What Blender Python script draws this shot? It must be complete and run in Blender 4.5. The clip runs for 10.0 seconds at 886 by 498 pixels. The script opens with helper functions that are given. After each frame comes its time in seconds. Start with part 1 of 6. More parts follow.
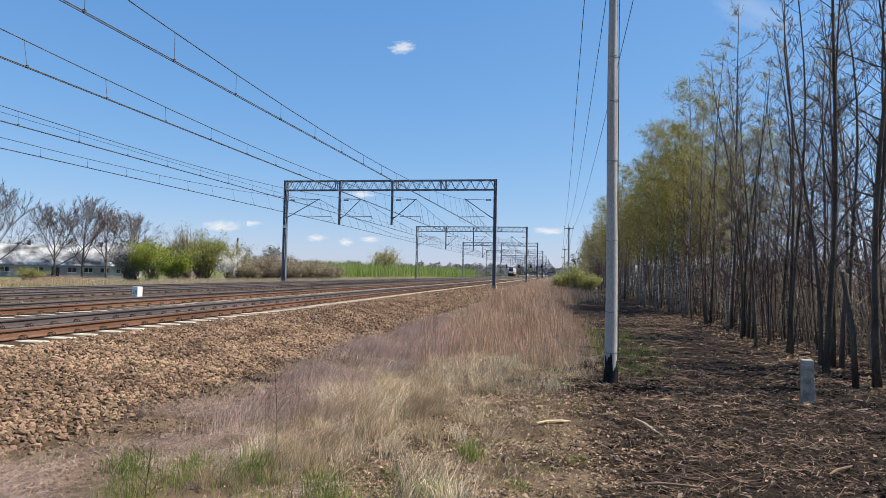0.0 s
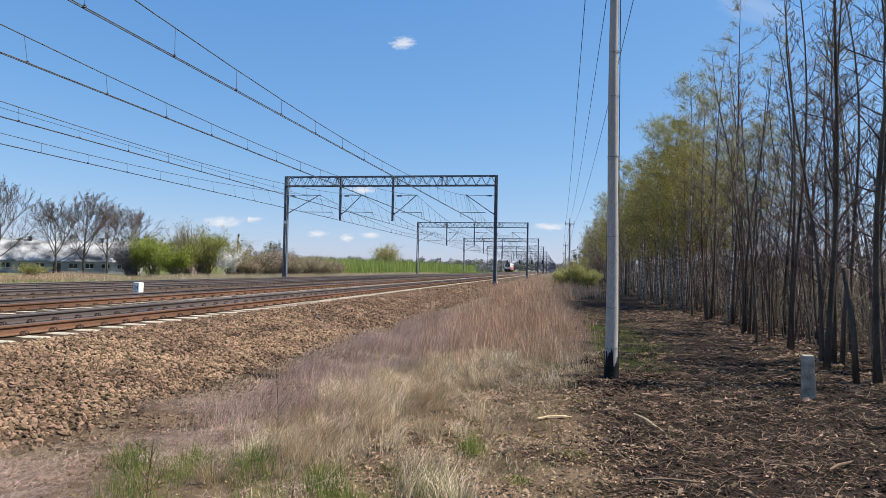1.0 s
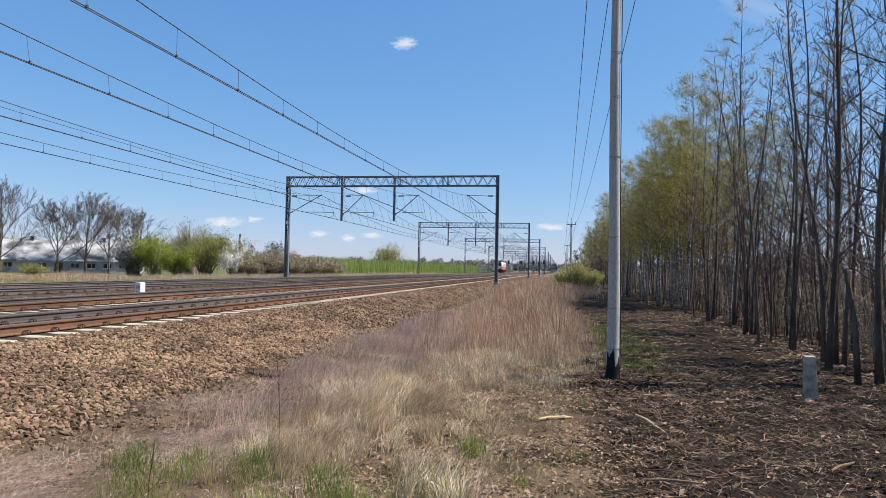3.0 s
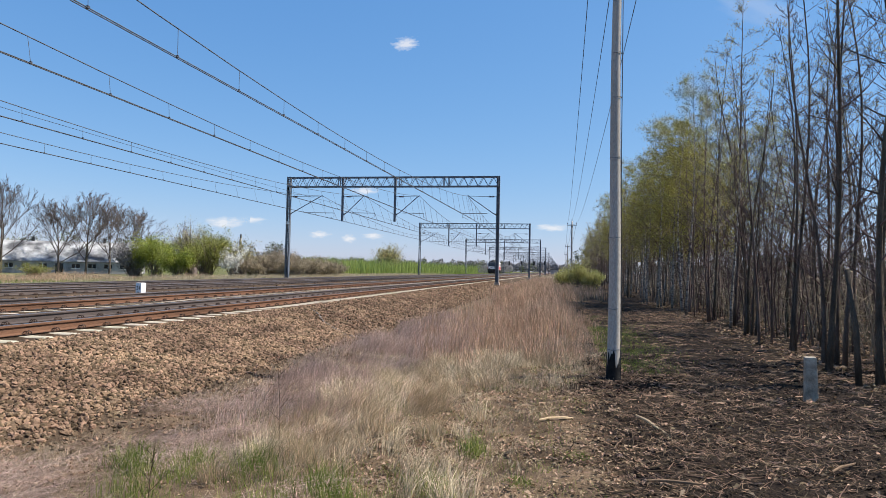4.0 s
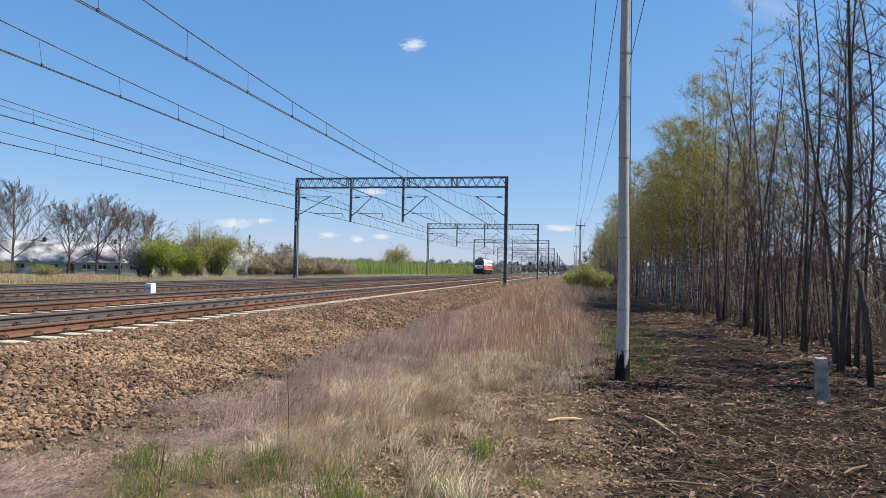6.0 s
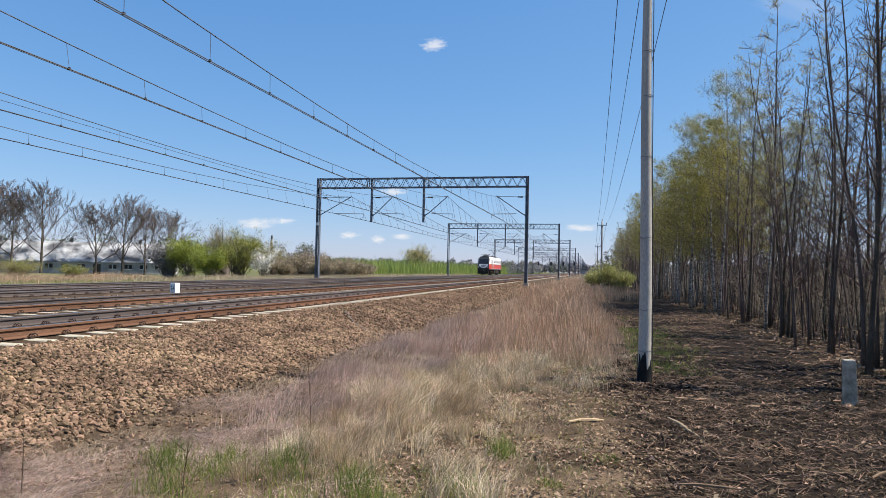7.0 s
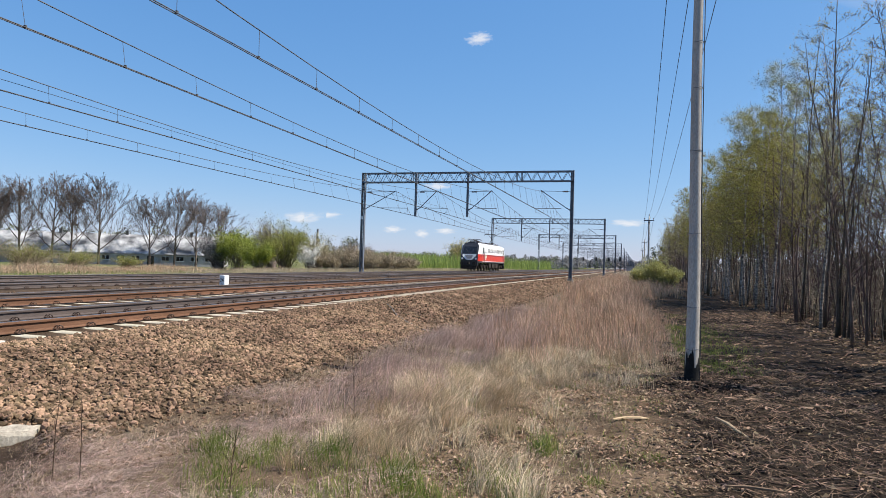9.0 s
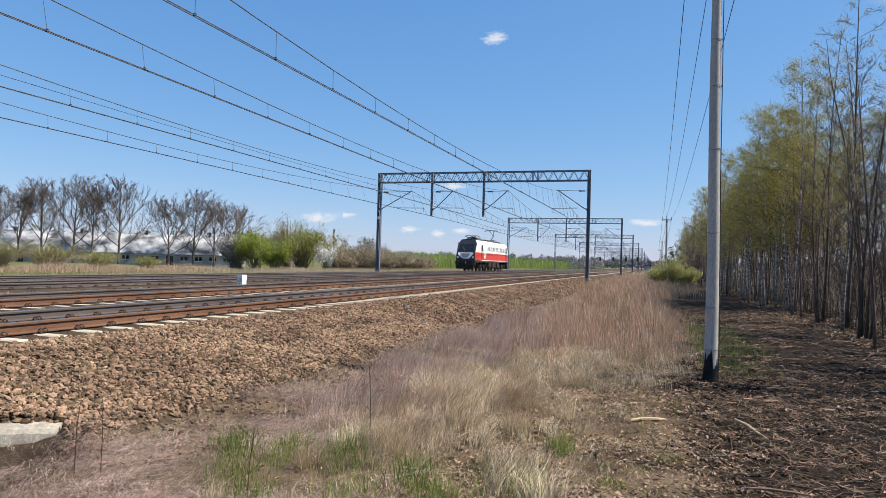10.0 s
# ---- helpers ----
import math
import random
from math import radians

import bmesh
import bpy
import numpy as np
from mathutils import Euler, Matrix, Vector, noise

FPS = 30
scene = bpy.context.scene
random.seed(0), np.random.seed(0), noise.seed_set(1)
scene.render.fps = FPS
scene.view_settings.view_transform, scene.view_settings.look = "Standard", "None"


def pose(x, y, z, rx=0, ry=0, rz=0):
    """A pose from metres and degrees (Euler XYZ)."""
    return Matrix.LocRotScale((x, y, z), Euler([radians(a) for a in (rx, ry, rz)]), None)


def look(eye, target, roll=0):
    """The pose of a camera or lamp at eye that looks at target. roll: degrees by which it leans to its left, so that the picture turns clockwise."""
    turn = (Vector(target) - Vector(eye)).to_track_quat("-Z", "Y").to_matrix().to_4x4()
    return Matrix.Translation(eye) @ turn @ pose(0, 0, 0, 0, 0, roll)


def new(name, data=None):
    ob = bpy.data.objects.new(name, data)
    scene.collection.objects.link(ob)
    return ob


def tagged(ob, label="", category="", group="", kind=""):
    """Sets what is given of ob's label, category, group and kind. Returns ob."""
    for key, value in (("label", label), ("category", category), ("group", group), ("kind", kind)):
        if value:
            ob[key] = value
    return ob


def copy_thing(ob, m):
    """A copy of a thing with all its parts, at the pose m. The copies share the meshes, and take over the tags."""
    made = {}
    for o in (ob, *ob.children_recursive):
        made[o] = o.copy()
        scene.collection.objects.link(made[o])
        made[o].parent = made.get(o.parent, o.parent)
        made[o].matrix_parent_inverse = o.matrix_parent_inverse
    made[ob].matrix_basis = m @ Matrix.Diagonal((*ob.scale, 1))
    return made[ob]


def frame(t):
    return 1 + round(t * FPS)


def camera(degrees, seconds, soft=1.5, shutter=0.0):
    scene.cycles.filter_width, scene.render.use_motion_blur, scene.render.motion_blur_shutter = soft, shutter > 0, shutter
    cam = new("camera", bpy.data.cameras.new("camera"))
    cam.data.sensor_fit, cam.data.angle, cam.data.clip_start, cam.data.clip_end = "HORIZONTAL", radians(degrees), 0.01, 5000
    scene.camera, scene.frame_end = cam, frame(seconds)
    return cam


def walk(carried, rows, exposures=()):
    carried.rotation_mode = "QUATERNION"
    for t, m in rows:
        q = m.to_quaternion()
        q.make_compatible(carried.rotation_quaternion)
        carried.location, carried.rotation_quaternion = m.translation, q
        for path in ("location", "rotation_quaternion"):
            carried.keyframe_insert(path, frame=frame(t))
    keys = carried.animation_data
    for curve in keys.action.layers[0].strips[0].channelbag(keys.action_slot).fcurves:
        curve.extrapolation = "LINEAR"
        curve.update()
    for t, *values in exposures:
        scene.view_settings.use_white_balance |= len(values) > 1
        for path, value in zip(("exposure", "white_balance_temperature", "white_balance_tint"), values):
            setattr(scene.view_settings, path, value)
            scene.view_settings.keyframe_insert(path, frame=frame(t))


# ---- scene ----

F_DEG = 67.64
EYE = (0.0, 0.0, 1.65)
# seconds, yaw, pitch, roll of the hand-held camera, which stands still and turns
TURNS = [(0.0, 9.946, 2.091, -1.067), (0.5, 9.955, 1.869, -1.047), (1.0, 10.017, 1.724, -1.049),
         (1.5, 10.040, 1.708, -1.050), (2.0, 10.110, 1.717, -1.078), (2.5, 10.124, 1.724, -1.110),
         (4.0, 10.191, 1.798, -1.160), (4.5, 10.254, 1.813, -1.154), (5.0, 10.333, 1.808, -1.159),
         (5.5, 10.442, 1.814, -1.200), (7.0, 12.682, 1.794, -1.150), (7.5, 13.597, 1.728, -1.550),
         (8.0, 14.364, 1.682, -1.780), (8.5, 15.504, 1.384, -1.756), (9.0, 16.442, 1.225, -1.650),
         (9.4, 17.837, 1.174, -1.629), (10.0, 17.837, 1.174, -1.629)]
cam = camera(F_DEG, 10.0, soft=0.7)
walk(cam, [(t, pose(*EYE, 90 + p, r, y)) for t, y, p, r in TURNS])

# ---- light ----
SUN_EL, SUN_TO = radians(51.5), Vector((1.0, 0.22, 0)).normalized()
scene.view_settings.exposure = 0.75
world = bpy.data.worlds.new("sky")
scene.world = world
world.use_nodes = True
wn = world.node_tree.nodes
sky = wn.new("ShaderNodeTexSky")
sky.sky_type = "NISHITA"
sky.sun_disc = False
sky.sun_elevation = SUN_EL
sky.sun_rotation = math.atan2(SUN_TO.x, SUN_TO.y)
sky.air_density, sky.dust_density, sky.ozone_density = 1.0, 0.25, 6.0
wn["Background"].inputs["Strength"].default_value = 0.069
# the clear blue of the day: each channel of the sky is flattened a little
split, join = wn.new("ShaderNodeSeparateColor"), wn.new("ShaderNodeCombineColor")
world.node_tree.links.new(sky.outputs["Color"], split.inputs[0])
for k, (gain, power) in enumerate(((1.08, 0.93), (1.85, 0.63), (3.42, 0.42))):
    pw, gn = wn.new("ShaderNodeMath"), wn.new("ShaderNodeMath")
    pw.operation, gn.operation = "POWER", "MULTIPLY"
    pw.inputs[1].default_value, gn.inputs[1].default_value = power, gain
    world.node_tree.links.new(split.outputs[k], pw.inputs[0])
    world.node_tree.links.new(pw.outputs[0], gn.inputs[0])
    world.node_tree.links.new(gn.outputs[0], join.inputs[k])
world.node_tree.links.new(join.outputs[0], wn["Background"].inputs["Color"])
sun_data = bpy.data.lights.new("sun", "SUN")
sun_data.energy, sun_data.angle, sun_data.color = 5.0, radians(0.53), (1.0, 0.945, 0.86)
sun = new("sun", sun_data)
sun_dir = Vector((SUN_TO.x * math.cos(SUN_EL), SUN_TO.y * math.cos(SUN_EL), math.sin(SUN_EL)))
sun.matrix_world = look(sun_dir * 100, (0, 0, 0))


# ---- materials ----
def surf(name, a, b, scale=3.0, fine=40.0, rough=0.85, metal=0.0, bump=0.3, dist=0.01, spread=0.0, c=None,
         patch=0.5, island=False, stretch=(1, 1, 1), trans=0.0, drift=0.022):
    """Two colours mixed by a coarse noise, grain by a fine one; spread: value change from piece to piece."""
    m = bpy.data.materials.new(name)
    m.use_nodes = True
    n, l = m.node_tree.nodes, m.node_tree.links
    bs = n["Principled BSDF"]
    bs.inputs["Roughness"].default_value = rough
    bs.inputs["Metallic"].default_value = metal
    if rough >= 0.7 and not metal:
        bs.inputs["Specular IOR Level"].default_value = 0.1
    tc = n.new("ShaderNodeTexCoord")
    mp = n.new("ShaderNodeMapping")
    mp.inputs["Scale"].default_value = stretch
    l.new(tc.outputs["Object"], mp.inputs["Vector"])
    n1 = n.new("ShaderNodeTexNoise")
    n1.inputs["Scale"].default_value = scale
    n1.inputs["Detail"].default_value = 5
    n2 = n.new("ShaderNodeTexNoise")
    n2.inputs["Scale"].default_value = fine
    n2.inputs["Detail"].default_value = 6
    n2.inputs["Roughness"].default_value = 0.7
    l.new(mp.outputs[0], n1.inputs["Vector"])
    l.new(mp.outputs[0], n2.inputs["Vector"])
    r = n.new("ShaderNodeValToRGB")
    e = r.color_ramp.elements
    e[0].position, e[0].color = 0.5 - patch * 0.4, (*a, 1)
    e[1].position, e[1].color = 0.5 + patch * 0.4, (*b, 1)
    if c:
        k = e.new(0.5)
        k.color = (*c, 1)
    l.new(n1.outputs["Fac"], r.inputs["Fac"])
    mul = n.new("ShaderNodeHueSaturation")
    mr = n.new("ShaderNodeMapRange")
    mr.inputs["From Min"].default_value, mr.inputs["From Max"].default_value = 0.3, 0.7
    mr.inputs["To Min"].default_value, mr.inputs["To Max"].default_value = 0.72, 1.28
    l.new(n2.outputs["Fac"], mr.inputs["Value"])
    l.new(r.outputs["Color"], mul.inputs["Color"])
    out = mr.outputs["Result"]
    if spread:
        if island:
            g = n.new("ShaderNodeNewGeometry")
            rnd = g.outputs["Random Per Island"]
        else:
            g = n.new("ShaderNodeObjectInfo")
            rnd = g.outputs["Random"]
        ms = n.new("ShaderNodeMapRange")
        ms.inputs["To Min"].default_value, ms.inputs["To Max"].default_value = 1 - spread, 1 + spread
        l.new(rnd, ms.inputs["Value"])
        mm = n.new("ShaderNodeMath")
        mm.operation = "MULTIPLY"
        l.new(out, mm.inputs[0])
        l.new(ms.outputs["Result"], mm.inputs[1])
        out = mm.outputs[0]
        # hue drifts with the piece too
        mh = n.new("ShaderNodeMapRange")
        mh.inputs["To Min"].default_value, mh.inputs["To Max"].default_value = 0.5 + drift, 0.5 - drift
        l.new(rnd, mh.inputs["Value"])
        l.new(mh.outputs["Result"], mul.inputs["Hue"])
    l.new(out, mul.inputs["Value"])
    l.new(mul.outputs["Color"], bs.inputs["Base Color"])
    if bump:
        bp = n.new("ShaderNodeBump")
        bp.inputs["Strength"].default_value = bump
        bp.inputs["Distance"].default_value = dist
        l.new(n2.outputs["Fac"], bp.inputs["Height"])
        l.new(bp.outputs["Normal"], bs.inputs["Normal"])
    if trans:
        tr = n.new("ShaderNodeBsdfTranslucent")
        l.new(mul.outputs["Color"], tr.inputs["Color"])
        mx = n.new("ShaderNodeMixShader")
        mx.inputs["Fac"].default_value = trans
        l.new(bs.outputs[0], mx.inputs[1])
        l.new(tr.outputs[0], mx.inputs[2])
        l.new(mx.outputs[0], n["Material Output"].inputs["Surface"])
    return m


def pick_by_x(m_low, x0, width, col_hi, noise_scale=0.8):
    """Turns a ground material into another colour beyond the line x = x0, with a ragged edge."""
    n, l = m_low.node_tree.nodes, m_low.node_tree.links
    bs = n["Principled BSDF"]
    src = bs.inputs["Base Color"].links[0].from_socket
    tc = n.new("ShaderNodeTexCoord")
    sx = n.new("ShaderNodeSeparateXYZ")
    nz = n.new("ShaderNodeTexNoise")
    nz.inputs["Scale"].default_value = noise_scale
    nz.inputs["Detail"].default_value = 6
    l.new(tc.outputs["Object"], sx.inputs[0])
    l.new(tc.outputs["Object"], nz.inputs["Vector"])
    ad = n.new("ShaderNodeMath")
    ad.operation = "MULTIPLY_ADD"
    ad.inputs[1].default_value = 2.4
    l.new(nz.outputs["Fac"], ad.inputs[0])
    l.new(sx.outputs["X"], ad.inputs[2])
    mr = n.new("ShaderNodeMapRange")
    mr.inputs["From Min"].default_value, mr.inputs["From Max"].default_value = x0 + 1.2 - width, x0 + 1.2 + width
    l.new(ad.outputs[0], mr.inputs["Value"])
    n2 = n.new("ShaderNodeTexNoise")
    n2.inputs["Scale"].default_value = 14
    n2.inputs["Detail"].default_value = 8
    n2.inputs["Roughness"].default_value = 0.75
    l.new(tc.outputs["Object"], n2.inputs["Vector"])
    rp = n.new("ShaderNodeValToRGB")
    rp.color_ramp.elements[0].position, rp.color_ramp.elements[0].color = 0.38, (*[v * 0.45 for v in col_hi], 1)
    rp.color_ramp.elements[1].position, rp.color_ramp.elements[1].color = 0.68, (*[v * 1.7 for v in col_hi], 1)
    l.new(n2.outputs["Fac"], rp.inputs["Fac"])
    mx = n.new("ShaderNodeMix")
    mx.data_type = "RGBA"
    l.new(mr.outputs["Result"], mx.inputs["Factor"])
    l.new(src, mx.inputs["A"])
    l.new(rp.outputs["Color"], mx.inputs["B"])
    l.new(mx.outputs["Result"], bs.inputs["Base Color"])


M = {}
# dark earth, darkened further for the shade between grass blades
M["ground"] = surf("earth_and_thatch", (0.06, 0.04, 0.025), (0.19, 0.13, 0.082), 1.4, 34, 0.95, bump=0.8, dist=0.03)
pick_by_x(M["ground"], 0.35, 0.35, (0.025, 0.017, 0.012))
M["meadow"] = surf("spring_meadow", (0.07, 0.09, 0.03), (0.17, 0.15, 0.07), 0.12, 3, 0.95, bump=0.6, dist=0.05)
# bed darker than the stones: the shade in their gaps is in its colour
M["ballast"] = surf("ballast_bed", (0.045, 0.029, 0.019), (0.11, 0.075, 0.048), 1.3, 22, 0.95, bump=1.0, dist=0.04)
M["stone"] = surf("ballast_stone", (0.10, 0.063, 0.041), (0.245, 0.165, 0.10), 1.6, 60, 0.9, bump=0.4, dist=0.005, drift=0.012, spread=0.68, c=(0.165, 0.108, 0.068), island=True)
M["stone_piece"] = surf("ballast_stone_single", (0.10, 0.063, 0.041), (0.245, 0.165, 0.10), 1.6, 60, 0.9, bump=0.4, dist=0.005, drift=0.012, spread=0.68, c=(0.165, 0.108, 0.068))
M["sleeper"] = surf("pale_concrete", (0.37, 0.315, 0.24), (0.52, 0.455, 0.36), 4, 50, 0.85, bump=0.25, dist=0.004, spread=0.08)
M["concrete"] = surf("weathered_concrete", (0.26, 0.235, 0.20), (0.42, 0.385, 0.33), 3, 45, 0.9, bump=0.35, dist=0.006)
M["trough"] = surf("sandy_concrete", (0.24, 0.205, 0.16), (0.42, 0.37, 0.295), 5, 35, 0.95, bump=0.8, dist=0.012)
M["old_concrete"] = surf("lichened_concrete", (0.20, 0.165, 0.125), (0.46, 0.39, 0.305), 9, 70, 0.95, bump=0.5, dist=0.008, patch=0.4)
M["clod"] = surf("dark_clod", (0.012, 0.008, 0.006), (0.042, 0.028, 0.02), 4, 50, 0.95, bump=0.5, dist=0.006, spread=0.4, island=True)
M["pole"] = surf("spun_concrete", (0.35, 0.315, 0.275), (0.46, 0.42, 0.37), 1.2, 60, 0.8, bump=0.2, dist=0.003, stretch=(1, 1, 0.3))
M["tar"] = surf("black_tar", (0.012, 0.012, 0.012), (0.03, 0.028, 0.026), 8, 40, 0.9)
M["white"] = surf("white_paint", (0.72, 0.72, 0.70), (0.82, 0.82, 0.80), 5, 40, 0.6, bump=0.1, dist=0.002)
M["black"] = surf("black_paint", (0.02, 0.02, 0.02), (0.04, 0.04, 0.04), 5, 40, 0.5, bump=0.1, dist=0.002)
M["rust"] = surf("rusty_rail", (0.10, 0.053, 0.033), (0.175, 0.092, 0.057), 2, 60, 0.75, bump=0.2, dist=0.002, stretch=(1, 0.2, 1))
M["rust_dark"] = surf("greasy_rail", (0.055, 0.042, 0.038), (0.10, 0.075, 0.065), 2, 60, 0.6, bump=0.2, dist=0.002, stretch=(1, 0.2, 1))
M["clip"] = surf("spring_clip_steel", (0.045, 0.028, 0.02), (0.09, 0.05, 0.035), 20, 90, 0.6, metal=0.3, bump=0.1, dist=0.001)
M["steel"] = surf("galvanised_grey_steel", (0.10, 0.115, 0.14), (0.16, 0.175, 0.20), 2, 40, 0.6, metal=0.2, bump=0.1, dist=0.002)
M["wire"] = surf("dull_copper_wire", (0.045, 0.05, 0.06), (0.07, 0.07, 0.075), 5, 40, 0.6, metal=0.2, bump=0)
M["insulator"] = surf("brown_porcelain", (0.08, 0.04, 0.025), (0.12, 0.06, 0.04), 10, 50, 0.25, bump=0)
M["bark"] = surf("dark_bark", (0.06, 0.047, 0.037), (0.185, 0.143, 0.11), 5, 60, 0.95, bump=1.0, dist=0.03, stretch=(1, 1, 0.25), spread=0.25)
M["fresh_wood"] = surf("sawn_wood", (0.40, 0.28, 0.16), (0.55, 0.41, 0.26), 6, 60, 0.85, bump=0.1, dist=0.002)
M["birch"] = surf("birch_bark", (0.075, 0.06, 0.05), (0.42, 0.375, 0.32), 3.5, 30, 0.85, bump=0.4, dist=0.006, stretch=(1, 1, 3), patch=0.35, spread=0.15)
M["twig"] = surf("purple_brown_twig", (0.095, 0.063, 0.053), (0.17, 0.12, 0.10), 2, 30, 0.9, bump=0, spread=0.3, island=True)
M["twig_grey"] = surf("grey_twig", (0.13, 0.105, 0.09), (0.22, 0.18, 0.155), 2, 30, 0.9, bump=0, spread=0.3, island=True)
M["twig_dark"] = surf("dark_twig", (0.08, 0.062, 0.055), (0.15, 0.12, 0.105), 2, 30, 0.9, bump=0, spread=0.3, island=True)
M["leaf_birch"] = surf("fresh_birch_leaf", (0.22, 0.205, 0.03), (0.35, 0.31, 0.07), 1.2, 30, 0.6, bump=0, spread=0.35, island=True, trans=0.4)
M["leaf_pale"] = surf("pale_bud_leaf", (0.32, 0.29, 0.12), (0.45, 0.41, 0.20), 1.2, 30, 0.7, bump=0, spread=0.3, island=True, trans=0.35)
M["leaf_green"] = surf("spring_shrub_leaf", (0.17, 0.21, 0.025), (0.31, 0.34, 0.05), 0.8, 30, 0.6, bump=0, spread=0.4, island=True, trans=0.35)
M["leaf_olive"] = surf("olive_shrub_leaf", (0.18, 0.19, 0.035), (0.31, 0.31, 0.07), 0.8, 30, 0.6, bump=0, spread=0.4, island=True, trans=0.35)
M["leaf_field"] = surf("willow_crop_leaf", (0.21, 0.27, 0.07), (0.34, 0.40, 0.12), 0.1, 2, 0.7, bump=0, spread=0.3, island=True, trans=0.35)
M["leaf_willow"] = surf("yellow_willow_leaf", (0.27, 0.27, 0.075), (0.40, 0.385, 0.14), 1.2, 30, 0.6, bump=0, spread=0.3, island=True, trans=0.4)
M["blossom"] = surf("white_blossom", (0.6, 0.58, 0.52), (0.8, 0.78, 0.74), 1, 30, 0.7, bump=0, spread=0.1, island=True, trans=0.3)
M["brush"] = surf("brown_brush", (0.24, 0.19, 0.125), (0.38, 0.31, 0.21), 0.8, 20, 0.9, bump=0, spread=0.3, island=True)
# bare far woods: the grey of distant haze is mixed into this colour
M["far_wood"] = surf("hazed_bare_wood", (0.19, 0.18, 0.18), (0.28, 0.265, 0.255), 0.1, 2, 0.95, bump=0, spread=0.35, island=True)
M["far_green"] = surf("far_green_wood", (0.10, 0.11, 0.075), (0.18, 0.185, 0.12), 0.1, 2, 0.95, bump=0, spread=0.35, island=True)
M["grass_dry"] = surf("dry_grass", (0.36, 0.265, 0.16), (0.70, 0.58, 0.39), 1.6, 30, 0.8, bump=0, spread=0.5, island=True, trans=0.2)
M["grass_brown"] = surf("brown_tall_grass", (0.34, 0.215, 0.135), (0.66, 0.475, 0.315), 0.9, 20, 0.8, bump=0, spread=0.5, island=True, trans=0.2)
M["grass_pink"] = surf("pinkish_wispy_grass", (0.36, 0.255, 0.20), (0.66, 0.505, 0.41), 1.3, 20, 0.8, bump=0, spread=0.5, island=True, trans=0.2)
M["grass_green"] = surf("green_grass", (0.10, 0.14, 0.025), (0.27, 0.31, 0.08), 2.0, 30, 0.7, bump=0, spread=0.4, island=True, trans=0.3)
M["chip"] = surf("split_wood", (0.045, 0.03, 0.019), (0.275, 0.19, 0.122), 3, 40, 0.85, bump=0.2, dist=0.004, spread=0.95, island=True)
M["stick"] = surf("dead_stick", (0.03, 0.02, 0.014), (0.13, 0.09, 0.06), 4, 40, 0.9, bump=0, spread=0.5, island=True)
M["litter"] = surf("dead_leaf", (0.20, 0.13, 0.075), (0.38, 0.28, 0.19), 5, 40, 0.85, bump=0, spread=0.45, island=True, trans=0.15)
M["roof_pale"] = surf("pale_sheet_roof", (0.10, 0.10, 0.105), (0.46, 0.46, 0.46), 0.32, 3, 0.8, bump=0.2, dist=0.03, patch=0.3)
M["plaster"] = surf("dirty_plaster", (0.26, 0.245, 0.225), (0.48, 0.46, 0.43), 0.5, 6, 0.9, bump=0.2, dist=0.01)
M["dark_glass"] = surf("dark_window_glass", (0.012, 0.014, 0.017), (0.02, 0.022, 0.025), 1, 4, 0.08, bump=0)
M["loco_red"] = surf("red_gloss_paint", (0.50, 0.035, 0.018), (0.56, 0.045, 0.022), 0.7, 12, 0.3, bump=0)
M["loco_white"] = surf("white_gloss_paint", (0.70, 0.69, 0.66), (0.78, 0.77, 0.74), 0.7, 12, 0.3, bump=0)
M["loco_dark"] = surf("anthracite_paint", (0.022, 0.022, 0.025), (0.04, 0.04, 0.042), 1.5, 12, 0.4, bump=0)
M["loco_roof"] = surf("dark_grey_roof", (0.07, 0.07, 0.075), (0.11, 0.11, 0.115), 1.5, 12, 0.6, bump=0.1, dist=0.01)
M["loco_frame"] = surf("grimy_bogie_steel", (0.022, 0.019, 0.017), (0.06, 0.05, 0.042), 2, 20, 0.75, bump=0.2, dist=0.01)
M["gold"] = surf("ochre_paint", (0.5, 0.34, 0.10), (0.58, 0.40, 0.14), 2, 20, 0.5, bump=0)
M["lamp_glass"] = surf("headlamp_glass", (0.6, 0.6, 0.6), (0.8, 0.8, 0.8), 5, 20, 0.1, bump=0)
M["letter"] = surf("grey_lettering", (0.16, 0.155, 0.16), (0.22, 0.21, 0.21), 2, 20, 0.5, bump=0)


